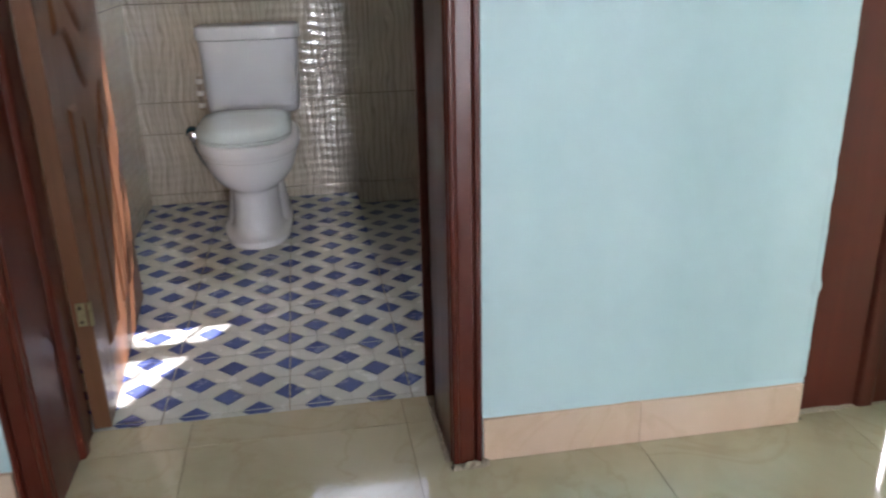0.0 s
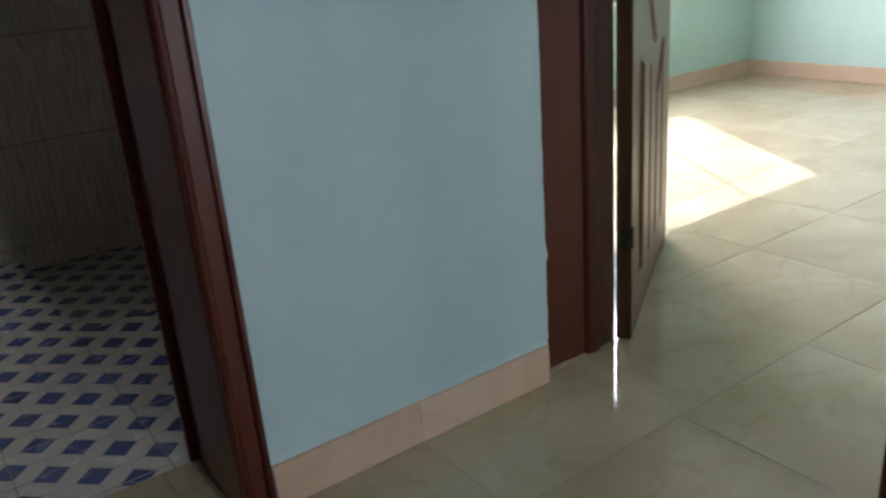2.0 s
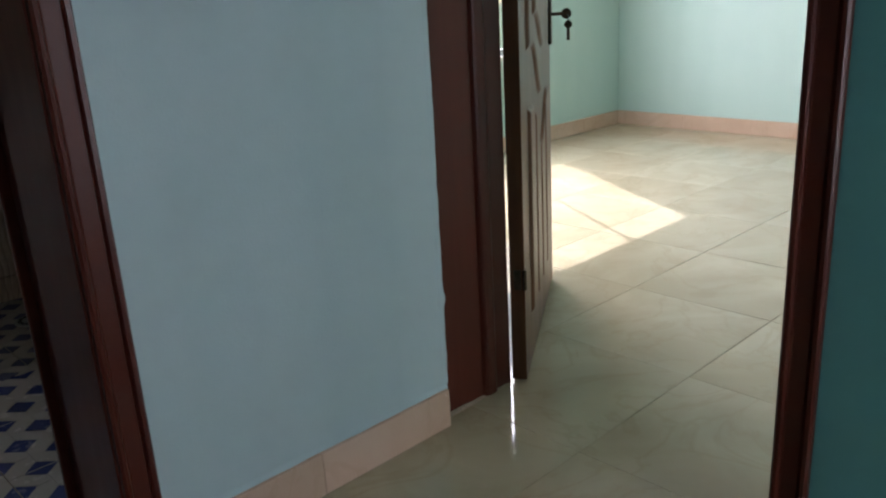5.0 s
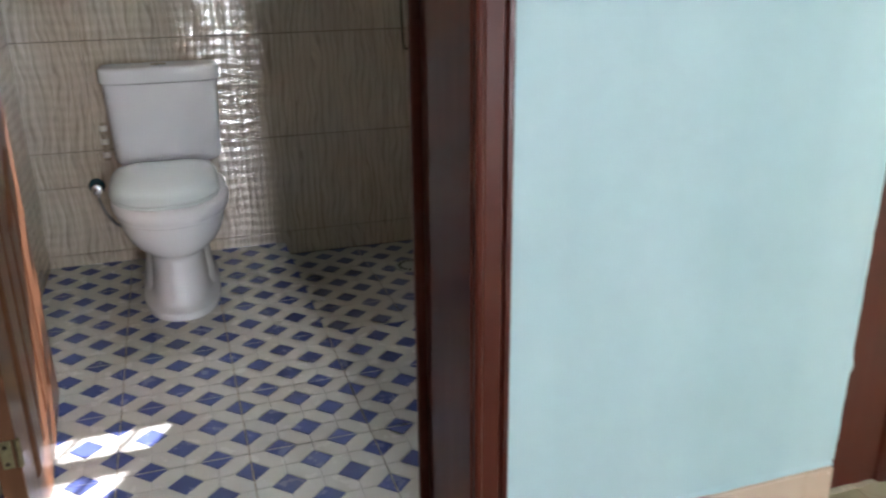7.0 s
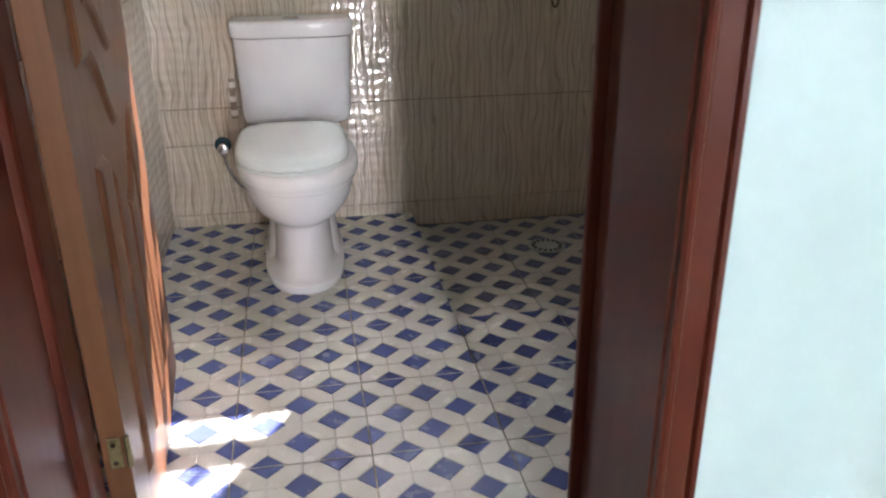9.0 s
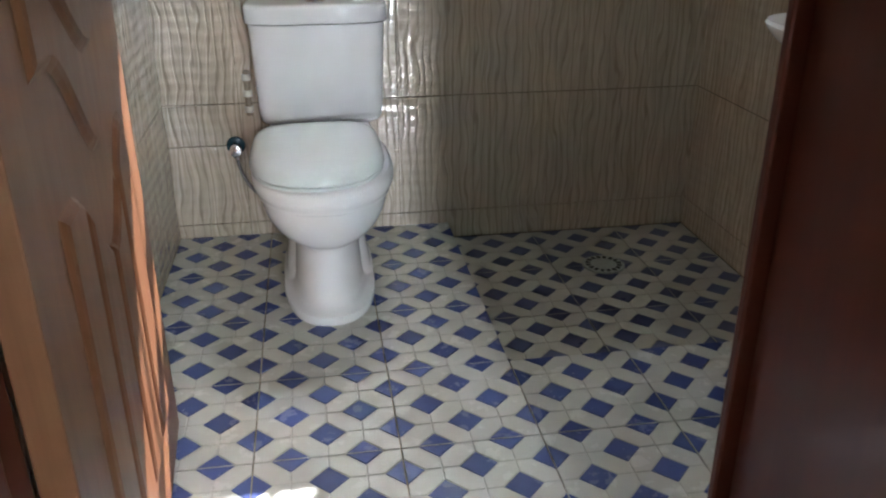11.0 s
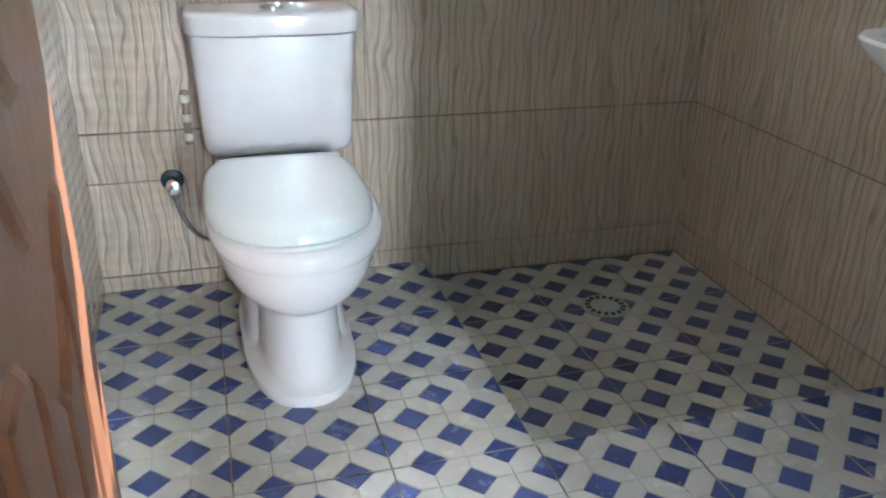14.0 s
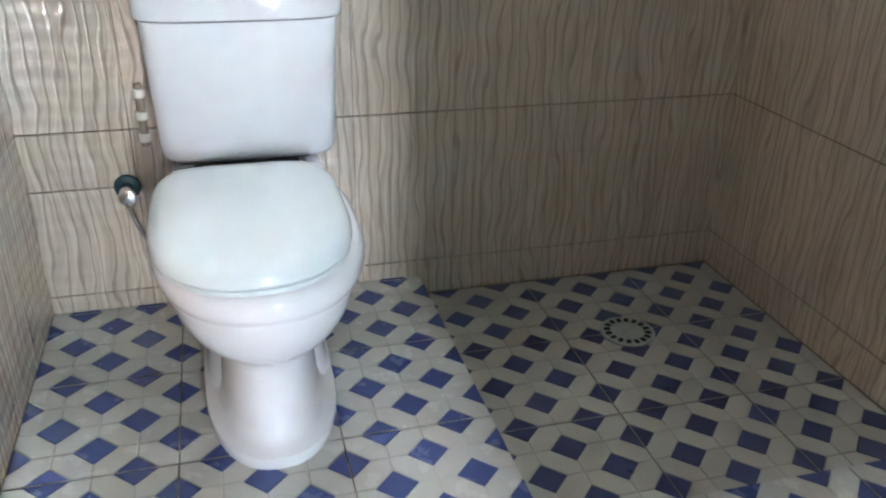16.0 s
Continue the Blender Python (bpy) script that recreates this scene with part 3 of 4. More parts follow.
# ---- bathroom things ----
def toilet():
    cx = -0.12
    top = thing("toilet", "white close-coupled ceramic toilet with a closed lid", "toilet", (0, 0, 0))
    foot = [(0.0, 0.842, 1.37, 0.128), (0.018, 0.838, 1.372, 0.131), (0.026, 0.840, 1.37, 0.129), (0.031, 0.848, 1.36, 0.120), (0.036, 0.859, 1.36, 0.109), (0.045, 0.868, 1.35, 0.101), (0.065, 0.876, 1.34, 0.095), (0.13, 0.883, 1.32, 0.090),
            (0.180, 0.885, 1.31, 0.089), (0.198, 0.883, 1.31, 0.091), (0.207, 0.876, 1.31, 0.096), (0.214, 0.864, 1.31, 0.106), (0.224, 0.848, 1.315, 0.120), (0.240, 0.829, 1.32, 0.136), (0.260, 0.811, 1.325, 0.150), (0.285, 0.795, 1.33, 0.161), (0.310, 0.784, 1.335, 0.168), (0.332, 0.778, 1.34, 0.171), (0.338, 0.776, 1.34, 0.173), (0.341, 0.770, 1.34, 0.178), (0.347, 0.769, 1.34, 0.179),
            (0.351, 0.767, 1.34, 0.180), (0.358, 0.760, 1.34, 0.184), (0.370, 0.755, 1.34, 0.187), (0.384, 0.754, 1.34, 0.187), (0.394, 0.758, 1.335, 0.184), (0.401, 0.768, 1.33, 0.176)]
    rings = [oval(cx, a, b, w, z, 2.3, 48, 2.8) for z, a, b, w in foot]
    part("bowl", loft(rings), "ceramic", top, smooth=True)
    # the flared rear of the pedestal with its hollowed sides
    rear = [(0.0, 0.99, 1.40, 0.132), (0.026, 0.99, 1.40, 0.132), (0.033, 1.005, 1.40, 0.126), (0.045, 1.02, 1.39, 0.123), (0.08, 1.03, 1.38, 0.118), (0.13, 1.035, 1.38, 0.111), (0.19, 1.045, 1.38, 0.103), (0.30, 1.06, 1.40, 0.097), (0.36, 1.06, 1.46, 0.13), (0.40, 1.10, 1.48, 0.155)]
    part("trap_cover", loft([oval(cx, a, b, w, z, 3.0, 40, 4.0) for z, a, b, w in rear]), "ceramic", top, smooth=True)
    seat = [(0.402, 0.772, 1.235, 0.166), (0.404, 0.768, 1.237, 0.170), (0.411, 0.768, 1.237, 0.170), (0.413, 0.772, 1.235, 0.166)]
    part("seat", loft([oval(cx - 0.012, a, b, w, z, 2.3, 48, 5.0) for z, a, b, w in seat]), "seat", top, "white plastic seat", smooth=True)
    lid = [(0.4145, 0.775, 1.230, 0.163), (0.416, 0.766, 1.236, 0.170), (0.420, 0.763, 1.238, 0.173), (0.432, 0.765, 1.238, 0.172), (0.442, 0.772, 1.235, 0.167), (0.449, 0.783, 1.230, 0.158), (0.453, 0.800, 1.220, 0.145), (0.456, 0.84, 1.19, 0.115), (0.457, 0.92, 1.12, 0.05)]
    part("lid", loft([oval(cx - 0.013, a, b, w, z, 2.35, 56, 5.0) for z, a, b, w in lid]), "seat", top, "closed white plastic lid", smooth=True)
    for s in (-0.08, 0.08):
        bm = turned([(0.011, -0.025), (0.012, -0.02), (0.012, 0.02), (0.011, 0.025)], 14, "X")
        bmesh.ops.translate(bm, verts=bm.verts, vec=(cx + s, 1.247, 0.428))
        part("seat_hinge", bm, "seat", top, smooth=True)
    tx = cx + 0.010
    tank = [(0.404, 1.385, 1.490, 0.150), (0.407, 1.365, 1.497, 0.166), (0.413, 1.352, 1.501, 0.176), (0.424, 1.343, 1.505, 0.183), (0.445, 1.338, 1.506, 0.186), (0.50, 1.334, 1.506, 0.188), (0.60, 1.328, 1.507, 0.192), (0.706, 1.322, 1.508, 0.197)]
    part("tank", loft([oval(tx, a, b, w, z, 3.9, 64, 9.0) for z, a, b, w in tank]), "ceramic", top, smooth=True)
    cover = [(0.7085, 1.322, 1.509, 0.197), (0.7105, 1.314, 1.510, 0.204), (0.715, 1.312, 1.510, 0.206), (0.750, 1.310, 1.510, 0.206), (0.756, 1.312, 1.510, 0.2045), (0.760, 1.317, 1.508, 0.200), (0.762, 1.327, 1.503, 0.191), (0.7625, 1.35, 1.49, 0.17)]
    part("tank_lid", loft([oval(tx, a, b, w, z, 3.9, 64, 9.0) for z, a, b, w in cover]), "ceramic", top, smooth=True)
    for name_in, ring in (("button_rim", [(0.029, 0.7622), (0.029, 0.7655), (0.026, 0.7668), (0.024, 0.7655), (0.0, 0.7655)]), ("flush_button", [(0.022, 0.7656), (0.0215, 0.768), (0.017, 0.7692), (0.0, 0.7694)])):
        bm = turned(ring, 28)
        bmesh.ops.translate(bm, verts=bm.verts, vec=(tx, 1.392, 0))
        part(name_in, bm, "chrome", top, "chrome flush button", smooth=True)
    # Dark slab added for the shade in the gap under the tank.
    bm = box(cx - 0.11, cx + 0.11, 1.25, 1.36, 0.401, 0.407, 0.003)
    part("tank_gap_shade", bm, "black", top, "dark slab for the shaded gap under the tank")
    return top


toilet()

valve = thing("angle_valve", "chrome angle valve with steel hose on the tiled wall", "valve", (-0.387, BATH_N - 0.009, 0.311))
part("rosette", turned([(0.030, 0.0), (0.028, -0.006), (0.014, -0.010), (0.012, -0.03)], 24, "Y"), "knob", valve, "dark teal wall collar", smooth=True)
part("valve_body", turned([(0.012, -0.028), (0.015, -0.034), (0.015, -0.052), (0.012, -0.056)], 20, "Y"), "chrome", valve, smooth=True)
bm = turned([(0.010, -0.006), (0.018, -0.004), (0.020, 0.004), (0.016, 0.012), (0.004, 0.016)], 20, "Y")
bmesh.ops.translate(bm, verts=bm.verts, vec=(0.004, -0.068, 0.0))
part("handwheel", bm, "chrome", valve, smooth=True)
part("outlet_nut", turned([(0.009, -0.034), (0.011, -0.032), (0.011, -0.016), (0.008, -0.012)], 8), "chrome", valve).location = (0.004, -0.045, 0)
part("hose", tube([(0.004, -0.045, -0.02), (0.008, -0.047, -0.05), (0.025, -0.05, -0.10), (0.06, -0.045, -0.15), (0.12, -0.03, -0.17), (0.17, -0.03, -0.10), (0.15, -0.06, 0.05), (0.12, -0.08, 0.10)], 0.0055), "steel_hose", valve, "braided steel hose", smooth=True)

pipe = thing("inlet_pipe", "plastic inlet pipe beside the tank, with pale collars for glints", "pipe", (-0.333, BATH_N - 0.022, 0.43))
part("pipe", tube([(0, 0, -0.02), (0, 0, 0.03), (0, 0, 0.09), (0.0, 0.0, 0.12)], 0.009), "aged_plastic", pipe, smooth=True)
# Three added pale rings stand in for bright glints.
for dz in (0.0, 0.05, 0.10):
    bm = turned([(0.012, dz - 0.010), (0.014, dz - 0.008), (0.014, dz + 0.008), (0.012, dz + 0.010)], 14)
    part("collar", bm, "collar", pipe, smooth=True)

hose = thing("shower_hose", "bronzed shower hose hanging in a loop on the wall", "hose", (0.84, BATH_N - 0.03, 1.05))
part("hose", tube([(-0.016, 0, 0.2), (-0.018, 0, 0), (-0.016, 0, -0.22), (-0.010, 0, -0.272), (0.0, 0, -0.285), (0.010, 0, -0.272), (0.016, 0, -0.22), (0.018, 0, 0), (0.016, 0, 0.2)], 0.005), "dark_metal", hose, smooth=True)
part("mixer", turned([(0.028, 0.02), (0.030, 0.01), (0.030, -0.03), (0.022, -0.05)], 24, "Y"), "chrome", hose, smooth=True).location = (0, 0, 0.22)

drain = thing("floor_drain", "round grey grate of the shower drain", "drain", (0.757, 1.202, TRAY + 0.001))
part("rim", turned([(0.068, 0.0), (0.068, 0.003), (0.064, 0.005), (0.060, 0.0045), (0.0, 0.004)], 40), "drain", drain)
for k in range(16):
    a = 2 * math.pi * k / 16
    bm = box(0.043, 0.058, -0.0055, 0.0055, 0.0042, 0.0056)
    bmesh.ops.rotate(bm, verts=bm.verts, cent=(0, 0, 0), matrix=Matrix.Rotation(a, 3, "Z"))
    part("slot", bm, "black", drain)


def basin():
    """Wall-hung basin: rim, hollow bowl and tapering belly."""
    top = thing("wash_basin", "white ceramic wall-hung wash basin", "basin", (BATH_E - 0.009, 0.295, 0.60))
    depth, hw = 0.405, 0.27

    def ring(d0, d1, w, z, p=3.2):
        cx, hl = -(d0 + d1) / 2, (d1 - d0) / 2
        out = []
        for i in range(48):
            a = 2 * math.pi * i / 48
            c, s = math.cos(a), math.sin(a)
            out.append((cx + hl * math.copysign(abs(c) ** (2 / p), c), w * math.copysign(abs(s) ** (2 / p), s), z))
        return out

    rings = [ring(0.0, 0.10, 0.07, -0.04), ring(0.0, 0.16, 0.11, 0.02), ring(0.0, 0.26, 0.17, 0.09), ring(0.0, 0.35, 0.235, 0.155), ring(0.0, 0.388, 0.26, 0.19), ring(0.0, depth - 0.003, hw - 0.002, 0.208), ring(0.0, depth, hw, 0.216), ring(0.003, depth - 0.004, hw - 0.004, 0.222),
             ring(0.07, depth - 0.035, hw - 0.035, 0.221), ring(0.075, depth - 0.042, hw - 0.042, 0.214), ring(0.09, depth - 0.07, hw - 0.07, 0.15), ring(0.14, depth - 0.14, hw - 0.15, 0.10)]
    part("bowl", loft(rings), "ceramic", top, smooth=True)
    bm = turned([(0.02, 0.101), (0.018, 0.104), (0.0, 0.1045)], 20)
    bmesh.ops.translate(bm, verts=bm.verts, vec=(-0.2, 0, 0))
    part("waste", bm, "chrome", top)


basin()


# ---- tiles ----
def clipped(bm, x0, x1, y0, y1):
    for co, no in (((x0, 0, 0), (-1, 0, 0)), ((x1, 0, 0), (1, 0, 0)), ((0, y0, 0), (0, -1, 0)), ((0, y1, 0), (0, 1, 0))):
        bmesh.ops.bisect_plane(bm, geom=bm.verts[:] + bm.edges[:] + bm.faces[:], plane_co=co, plane_no=no, clear_outer=True, dist=1e-6)


DIAMOND_CACHE = {}


def diamond_tile(size, x0, x1, y0, y1, mats, depth=0.0055):
    """One 30 cm floor tile: hexagon fields and blue diamonds with shallow grooves; cut to x0..x1, y0..y1 of its own square."""
    key = (size, round(x0, 3), round(x1, 3), round(y0, 3), round(y1, 3), mats)
    if key in DIAMOND_CACHE:
        return DIAMOND_CACHE[key]
    g, q, d, gap = 0.0016, size / 4, size * 0.133, 0.0007
    bm = bmesh.new()

    def plate(points, top, mat):
        n = len(points)
        cx, cy = sum(p[0] for p in points) / n, sum(p[1] for p in points) / n
        outer = [bm.verts.new((x, y, top - 0.0012)) for x, y in points]
        inner = [bm.verts.new((x + (cx - x) * 0.04, y + (cy - y) * 0.04, top)) for x, y in points]
        f = bm.faces.new(inner)
        f.material_index = mat
        for i in range(n):
            f = bm.faces.new((outer[i], outer[(i + 1) % n], inner[(i + 1) % n], inner[i]))
            f.material_index = mat

    for i in range(4):
        for j in range(4):
            ax, bx, ay, by = i * q + gap, (i + 1) * q - gap, j * q + gap, (j + 1) * q - gap
            c = d + 0.0005
            if (i + j) % 2 == 0:      # diamonds at the lower right and upper left corners
                pts = [(ax, ay), (bx - c, ay), (bx, ay + c), (bx, by), (ax + c, by), (ax, by - c)]
            else:
                pts = [(ax + c, ay), (bx, ay), (bx, by - c), (bx - c, by), (ax, by), (ax, ay + c)]
            plate(pts, 0.0, 0)
    for i in range(5):
        for j in range(5):
            if (i + j) % 2:
                x, y = i * q, j * q
                pts = [(x - d, y), (x, y - d), (x + d, y), (x, y + d)]
                plate(pts, 0.0004, 1)
    base = [bm.verts.new((x, y, -0.0014)) for x, y in ((0, 0), (size, 0), (size, size), (0, size))]
    bm.faces.new(base)
    clipped(bm, max(x0, g), min(x1, size - g), max(y0, g), min(y1, size - g))
    # sides down to the bed
    rim = [e for e in bm.edges if e.is_boundary and all(abs(v.co.z + 0.0014) < 1e-5 for v in e.verts)]
    made = bmesh.ops.extrude_edge_only(bm, edges=rim)["geom"]
    for v in made:
        if isinstance(v, bmesh.types.BMVert):
            v.co.z = -depth
    bmesh.ops.recalc_face_normals(bm, faces=bm.faces)
    for f in bm.faces:
        if len(f.verts) > 2 and f.normal.z < -0.5:
            f.normal_flip()
    me = bpy.data.meshes.new("tile")
    bm.normal_update()
    bm.to_mesh(me)
    bm.free()
    for one in mats:
        me.materials.append(MAT[one])
    DIAMOND_CACHE[key] = me
    return me


def lay(parent, ox, oy, size, x0, x1, y0, y1, z, mats):
    """Fills a rectangle with tiles of one lattice, cut at its edges."""
    for i in range(math.floor((x0 - ox) / size + 1e-6), math.ceil((x1 - ox) / size - 1e-6)):
        for j in range(math.floor((y0 - oy) / size + 1e-6), math.ceil((y1 - oy) / size - 1e-6)):
            tx, ty = ox + i * size, oy + j * size
            a, b = max(x0 - tx, 0), min(x1 - tx, size)
            c, d = max(y0 - ty, 0), min(y1 - ty, size)
            if b - a < 0.008 or d - c < 0.008:
                continue
            ob = new("tile", diamond_tile(size, a, b, c, d, mats))
            ob.location = (tx, ty, z + random.uniform(-0.0004, 0.0004))
            ob.parent = parent


lay(bath_floor, 0, 0, 0.30, BATH_W + 0.009, STEP_X, -0.319, BATH_N - 0.009, 0.0, ("cream_glaze", "blue_glaze"))
lay(bath_floor, 0, 0, 0.30, STEP_X, BATH_E - 0.009, -0.319, STEP_Y, 0.0, ("cream_glaze", "blue_glaze"))
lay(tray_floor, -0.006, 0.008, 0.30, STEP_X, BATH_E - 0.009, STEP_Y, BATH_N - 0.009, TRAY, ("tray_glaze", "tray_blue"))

SLAB_CACHE = {}


def slab(parent, name, x0, x1, y0, y1, z0, z1, mat, soft=0.0012):
    """A plain bevelled tile; alike ones share their mesh."""
    key = tuple(round(v, 3) for v in (x1 - x0, y1 - y0, z1 - z0)) + (mat,)
    if key not in SLAB_CACHE:
        bm = box(-key[0] / 2, key[0] / 2, -key[1] / 2, key[1] / 2, -key[2] / 2, key[2] / 2, soft, 1)
        me = bpy.data.meshes.new(name)
        bm.to_mesh(me)
        bm.free()
        me.materials.append(MAT[mat])
        SLAB_CACHE[key] = me
    ob = new(name, SLAB_CACHE[key])
    ob.location = ((x0 + x1) / 2, (y0 + y1) / 2, (z0 + z1) / 2)
    ob.parent = parent
    return ob


def cut(lo, hi, origin, step, gap):
    """Stretches between joints from lo to hi."""
    first = math.floor((lo - origin) / step + 1e-6)
    out = []
    for k in range(first, math.ceil((hi - origin) / step - 1e-6)):
        a, b = max(lo, origin + k * step + gap), min(hi, origin + (k + 1) * step - gap)
        if b - a > 0.01:
            out.append((a, b))
    return out


G = 0.0008
# hall, doorways and bedroom: half-metre polished tiles
for x0, x1, y0, y1 in ((HALL_W, HALL_E, HALL_S, HALL_N), (BATH_DOOR[0] - 0.036, BATH_DOOR[1] + 0.036, HALL_N, -0.3215), (HALL_E, BED_W, BED_DOOR[0] - 0.036, BED_DOOR[1] + 0.036), (BED_W, BED_E, BED_S, BED_N)):
    for a, b in cut(x0, x1, TX, TS, G):
        for c, d in cut(y0, y1, TY, TS, G):
            whole = b - a > TS - 0.01 and d - c > TS - 0.01
            slab(hall_floor, "floor_tile", a, b, c, d, -0.01, 0.0, "hall_tile", 0.0008 if whole else 0.0)

# wall tiles, 25 by 40 cm
G = 0.0013
ROWS = [(0.0, 0.045)] + [(0.045 + 0.40 * k, 0.045 + 0.40 * (k + 1)) for k in range(7)]
T = 0.008
for z0, z1 in ROWS:
    z1 = min(z1, TOP)
    for a, b in cut(BATH_W, BATH_E, 0.385, 0.25, 0.0006):
        if z1 > BATH_WIN[2] and z0 < BATH_WIN[3] and b > BATH_WIN[0] and a < BATH_WIN[1]:
            for c, d, e, f in ((a, b, z0, min(z1, BATH_WIN[2])), (a, b, max(z0, BATH_WIN[3]), z1), (a, min(b, BATH_WIN[0]), z0, z1), (max(a, BATH_WIN[1]), b, z0, z1)):
                if d - c > 0.02 and f - e > 0.02:
                    slab(bath_north, "tile", c, d, BATH_N - T, BATH_N + 0.001, e + G, f - G, "wall_tile")
        elif z0 < 0.01:
            lo = 0.0 if b < STEP_X else TRAY
            slab(bath_north, "tile", a, b, BATH_N - T, BATH_N + 0.001, lo, z1 - G, "wall_tile")
        elif b < -0.3 and 0.04 < z0 < 0.05:
            slab(bath_north, "tile", a, b, BATH_N - T, BATH_N + 0.001, z0 + G, 0.311 - G, "wall_tile")
            slab(bath_north, "tile", a, b, BATH_N - T, BATH_N + 0.001, 0.311 + G, z1 - G, "wall_tile")
        else:
            slab(bath_north, "tile", a, b, BATH_N - T, BATH_N + 0.001, z0 + G, z1 - G, "wall_tile")
    for a, b in cut(BATH_S, BATH_N - T - 0.001, BATH_N - 0.16, 0.25, 0.0006):
        slab(bath_west, "tile", BATH_W - 0.001, BATH_W + T, a, b, z0 + G, z1 - G, "wall_tile")
        lo = TRAY if z0 < 0.01 and b > STEP_Y else z0
        slab(bath_east, "tile", BATH_E - T, BATH_E + 0.001, a, b, lo + G, z1 - G, "wall_tile")


# ---- skirting ----
def skirting(name, label, x0, x1, y0, y1):
    """Tile skirting along one wall, in half-metre lengths."""
    top = thing(name, label, "skirting", (0, 0, 0), 0, "structure")
    if x1 - x0 > y1 - y0:
        for a, b in cut(x0, x1, TX, TS, 0.0008):
            slab(top, "skirting_tile", a, b, y0, y1, 0.0005, 0.102, "skirting", 0.0015)
    else:
        for a, b in cut(y0, y1, TY, TS, 0.0008):
            slab(top, "skirting_tile", x0, x1, a, b, 0.0005, 0.102, "skirting", 0.0015)
    return top


S = 0.013
LABEL = "pinkish beige marble-look tile skirting"
skirting("baseboard_hall_north", LABEL, BATH_DOOR[1] + 0.070, HALL_E - 0.018, HALL_N - S, HALL_N - 0.0005)
skirting("baseboard_hall_east", LABEL, HALL_E - S, HALL_E - 0.0005, HALL_S + 0.02, BED_DOOR[0] - 0.07)
skirting("baseboard_hall_west", LABEL, HALL_W + 0.02, BATH_DOOR[0] - 0.070, HALL_N - S, HALL_N - 0.0005)
skirting("baseboard_bedroom_north", LABEL, BED_W + 0.02, BED_E - 0.017, BED_N - S, BED_N - 0.0005)
skirting("baseboard_bedroom_east", LABEL, BED_E - S, BED_E - 0.0005, BED_S, BED_N - 0.0005)


def lip(name, x0, x1, y):
    """The uneven edge of the wall's plaster where it meets the top of the skirting."""
    bm = bmesh.new()
    count = int((x1 - x0) / 0.015)
    rows = []
    for k in range(count + 1):
        x = x0 + (x1 - x0) * k / count
        out = 0.005 + 0.0035 * noise.noise(Vector((x * 14, 3.1, 0)))
        up = 0.009 + 0.005 * noise.noise(Vector((x * 9, 7.7, 0)))
        rows.append([bm.verts.new((x, y, 0.1025)), bm.verts.new((x, y - out, 0.1025)), bm.verts.new((x, y - out * 0.8, 0.1025 + up * 0.6)), bm.verts.new((x, y + 0.001, 0.1025 + up * 1.6))])
    for a, b in zip(rows, rows[1:]):
        for i in range(3):
            bm.faces.new((a[i], b[i], b[i + 1], a[i + 1]))
    bmesh.ops.recalc_face_normals(bm, faces=bm.faces)
    return part(name, bm, "wall", None, "uneven painted plaster edge above the skirting", True, "trim", "structure")


lip("trim_north", BATH_DOOR[1] + 0.070, HALL_E - 0.014, HALL_N + 0.0005)
lip("trim_north_west", HALL_W + 0.02, BATH_DOOR[0] - 0.070, HALL_N + 0.0005)


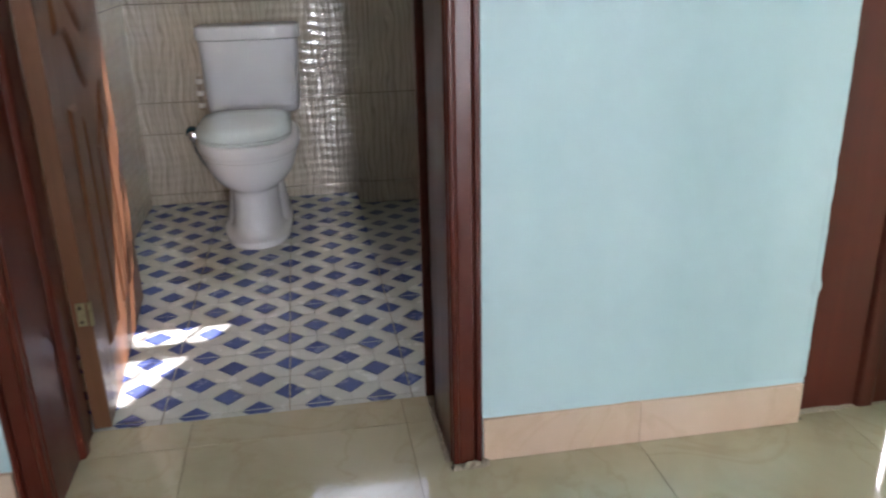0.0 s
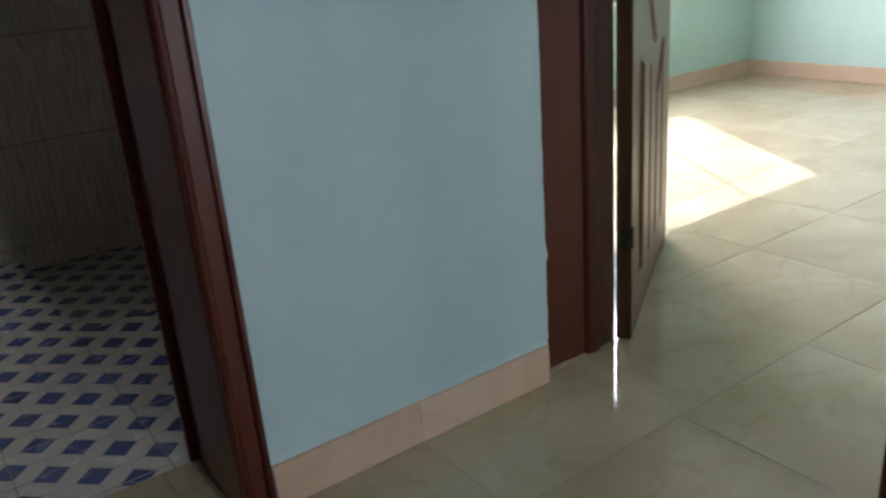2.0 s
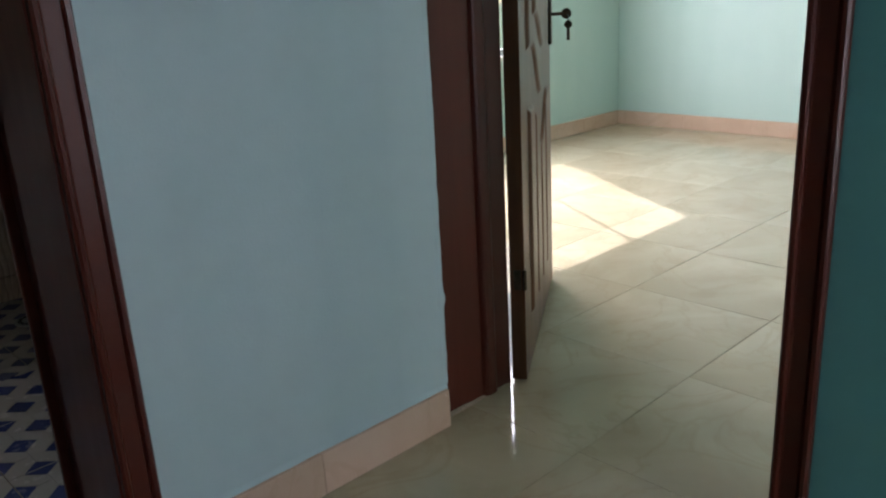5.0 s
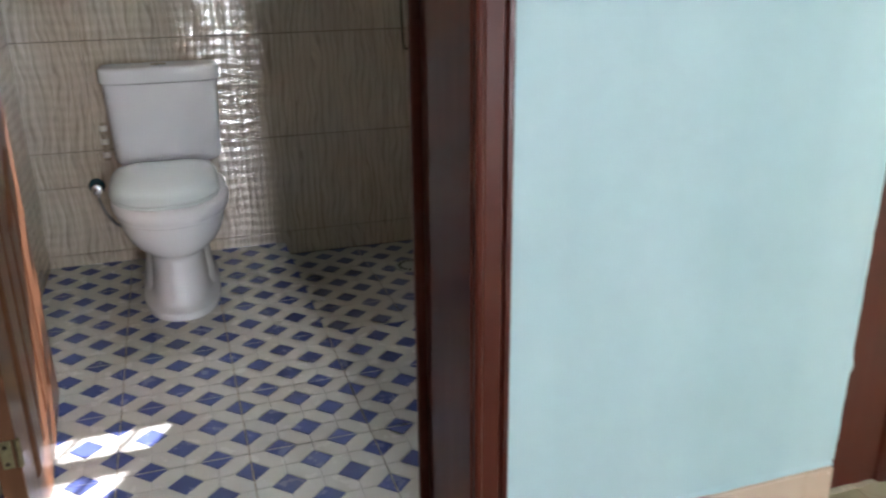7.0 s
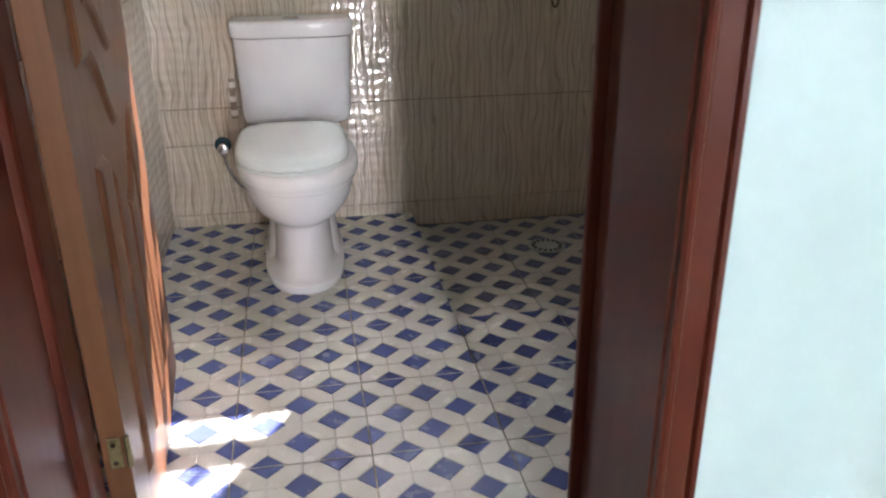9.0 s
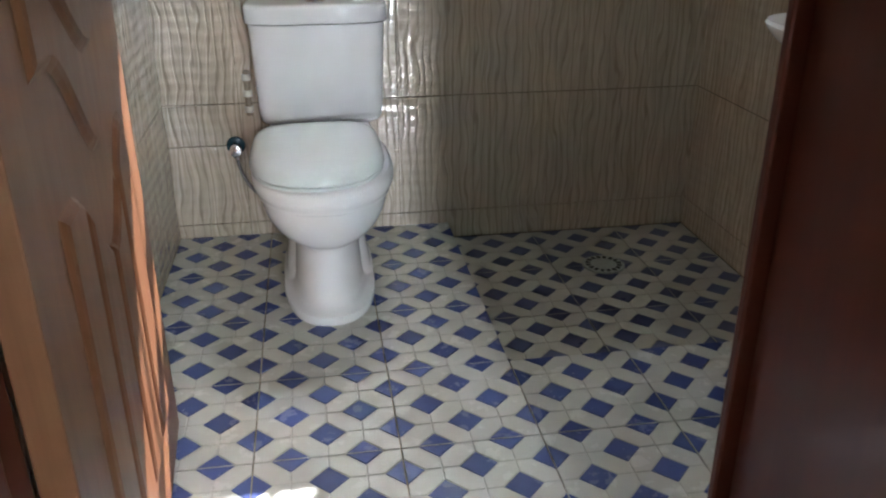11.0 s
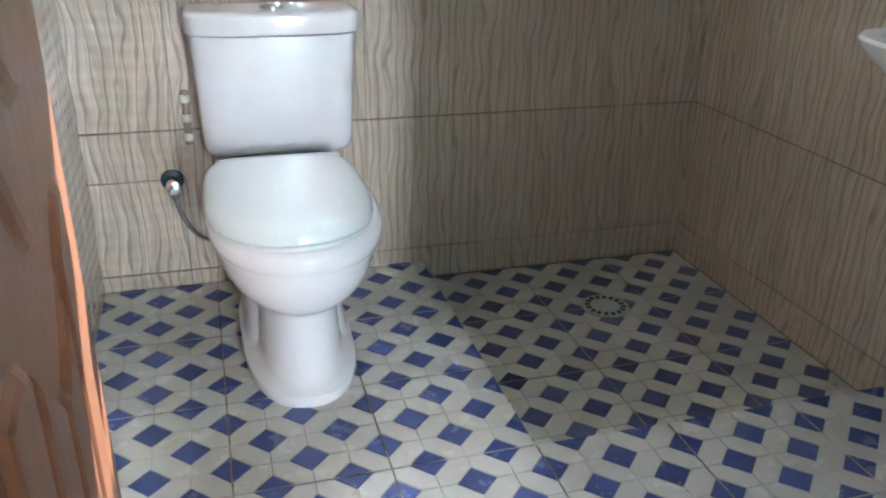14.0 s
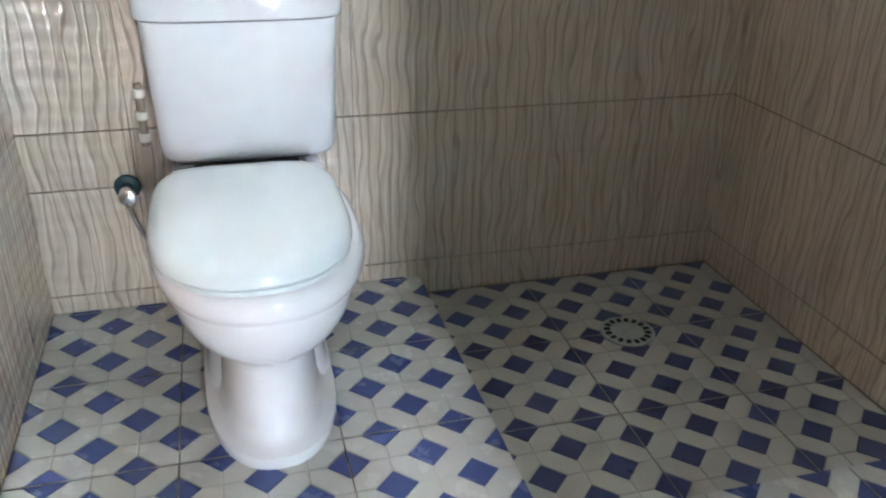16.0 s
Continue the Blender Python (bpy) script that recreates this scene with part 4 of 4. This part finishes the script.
def corner_lip(name, x, y, z0, z1):
    """The ragged upright edge of the wall's plaster beside a door frame, with one lump of filler."""
    bm = bmesh.new()
    count = int((z1 - z0) / 0.012)
    rows = []
    for k in range(count + 1):
        z = z0 + (z1 - z0) * k / count
        lump = 0.005 * math.exp(-((z - 0.335) / 0.014) ** 2)
        out = max(0.0008, 0.002 + 0.0012 * noise.noise(Vector((z * 22, 1.7, 0))) + 0.0016 * noise.noise(Vector((z * 70, 4.2, 0)))) + lump
        deep = 0.0025 + 0.0015 * noise.noise(Vector((z * 30, 9.1, 0))) + lump * 0.8
        rows.append([bm.verts.new((x - 0.014 - lump, y + 0.0005, z)), bm.verts.new((x - 0.003, y - deep, z)), bm.verts.new((x + out, y - deep * 0.7, z)), bm.verts.new((x + out * 0.7, y + 0.012, z))])
    for a, b in zip(rows, rows[1:]):
        for i in range(3):
            bm.faces.new((a[i], b[i], b[i + 1], a[i + 1]))
    bmesh.ops.recalc_face_normals(bm, faces=bm.faces)
    return part(name, bm, "wall", None, "ragged painted plaster edge beside the door frame", True, "trim", "structure")


corner_lip("trim_corner", HALL_E - 0.012, HALL_N, 0.115, TOP - 0.002)
corner_lip("trim_casing", BATH_DOOR[1] + 0.066, HALL_N, 0.115, DOOR_TOP)


def mortar(parent, spots):
    """Rough crumbs of mortar left along the foot of a door frame."""
    for x0, x1, y0, y1, h in spots:
        bm = bmesh.new()
        bmesh.ops.create_grid(bm, x_segments=10, y_segments=6, size=0.5)
        for v in bm.verts:
            edge = max(0.0, 1 - (2 * abs(v.co.x)) ** 4) * max(0.0, 1 - (2 * abs(v.co.y)) ** 4)
            x, y = (x0 + x1) / 2 + v.co.x * (x1 - x0), (y0 + y1) / 2 + v.co.y * (y1 - y0)
            v.co = Vector((x, y, -0.001 + h * edge * (0.55 + 0.9 * noise.noise(Vector((x * 90, y * 90, 2.0))))))
        part("mortar_crumbs", bm, "mortar", parent, "rough brown mortar left at the foot")


# along the casing's foot, in each frame's own directions
w_bath, d_bath = BATH_DOOR[1] - BATH_DOOR[0], BATH_S - HALL_N
mortar(bath_frame, [(w_bath - 0.004, w_bath + 0.072, -0.034, -0.012, 0.010), (w_bath - 0.012, w_bath + 0.004, 0.0, d_bath, 0.006), (w_bath + 0.060, w_bath + 0.082, -0.030, -0.002, 0.014)])
w_bed, d_bed = BED_DOOR[1] - BED_DOOR[0], BED_W - HALL_E
mortar(bed_frame, [(-0.010, 0.012, -0.01, 0.12, 0.010), (-0.004, 0.008, 0.10, d_bed, 0.006), (-0.045, 0.006, -0.022, 0.002, 0.016)])
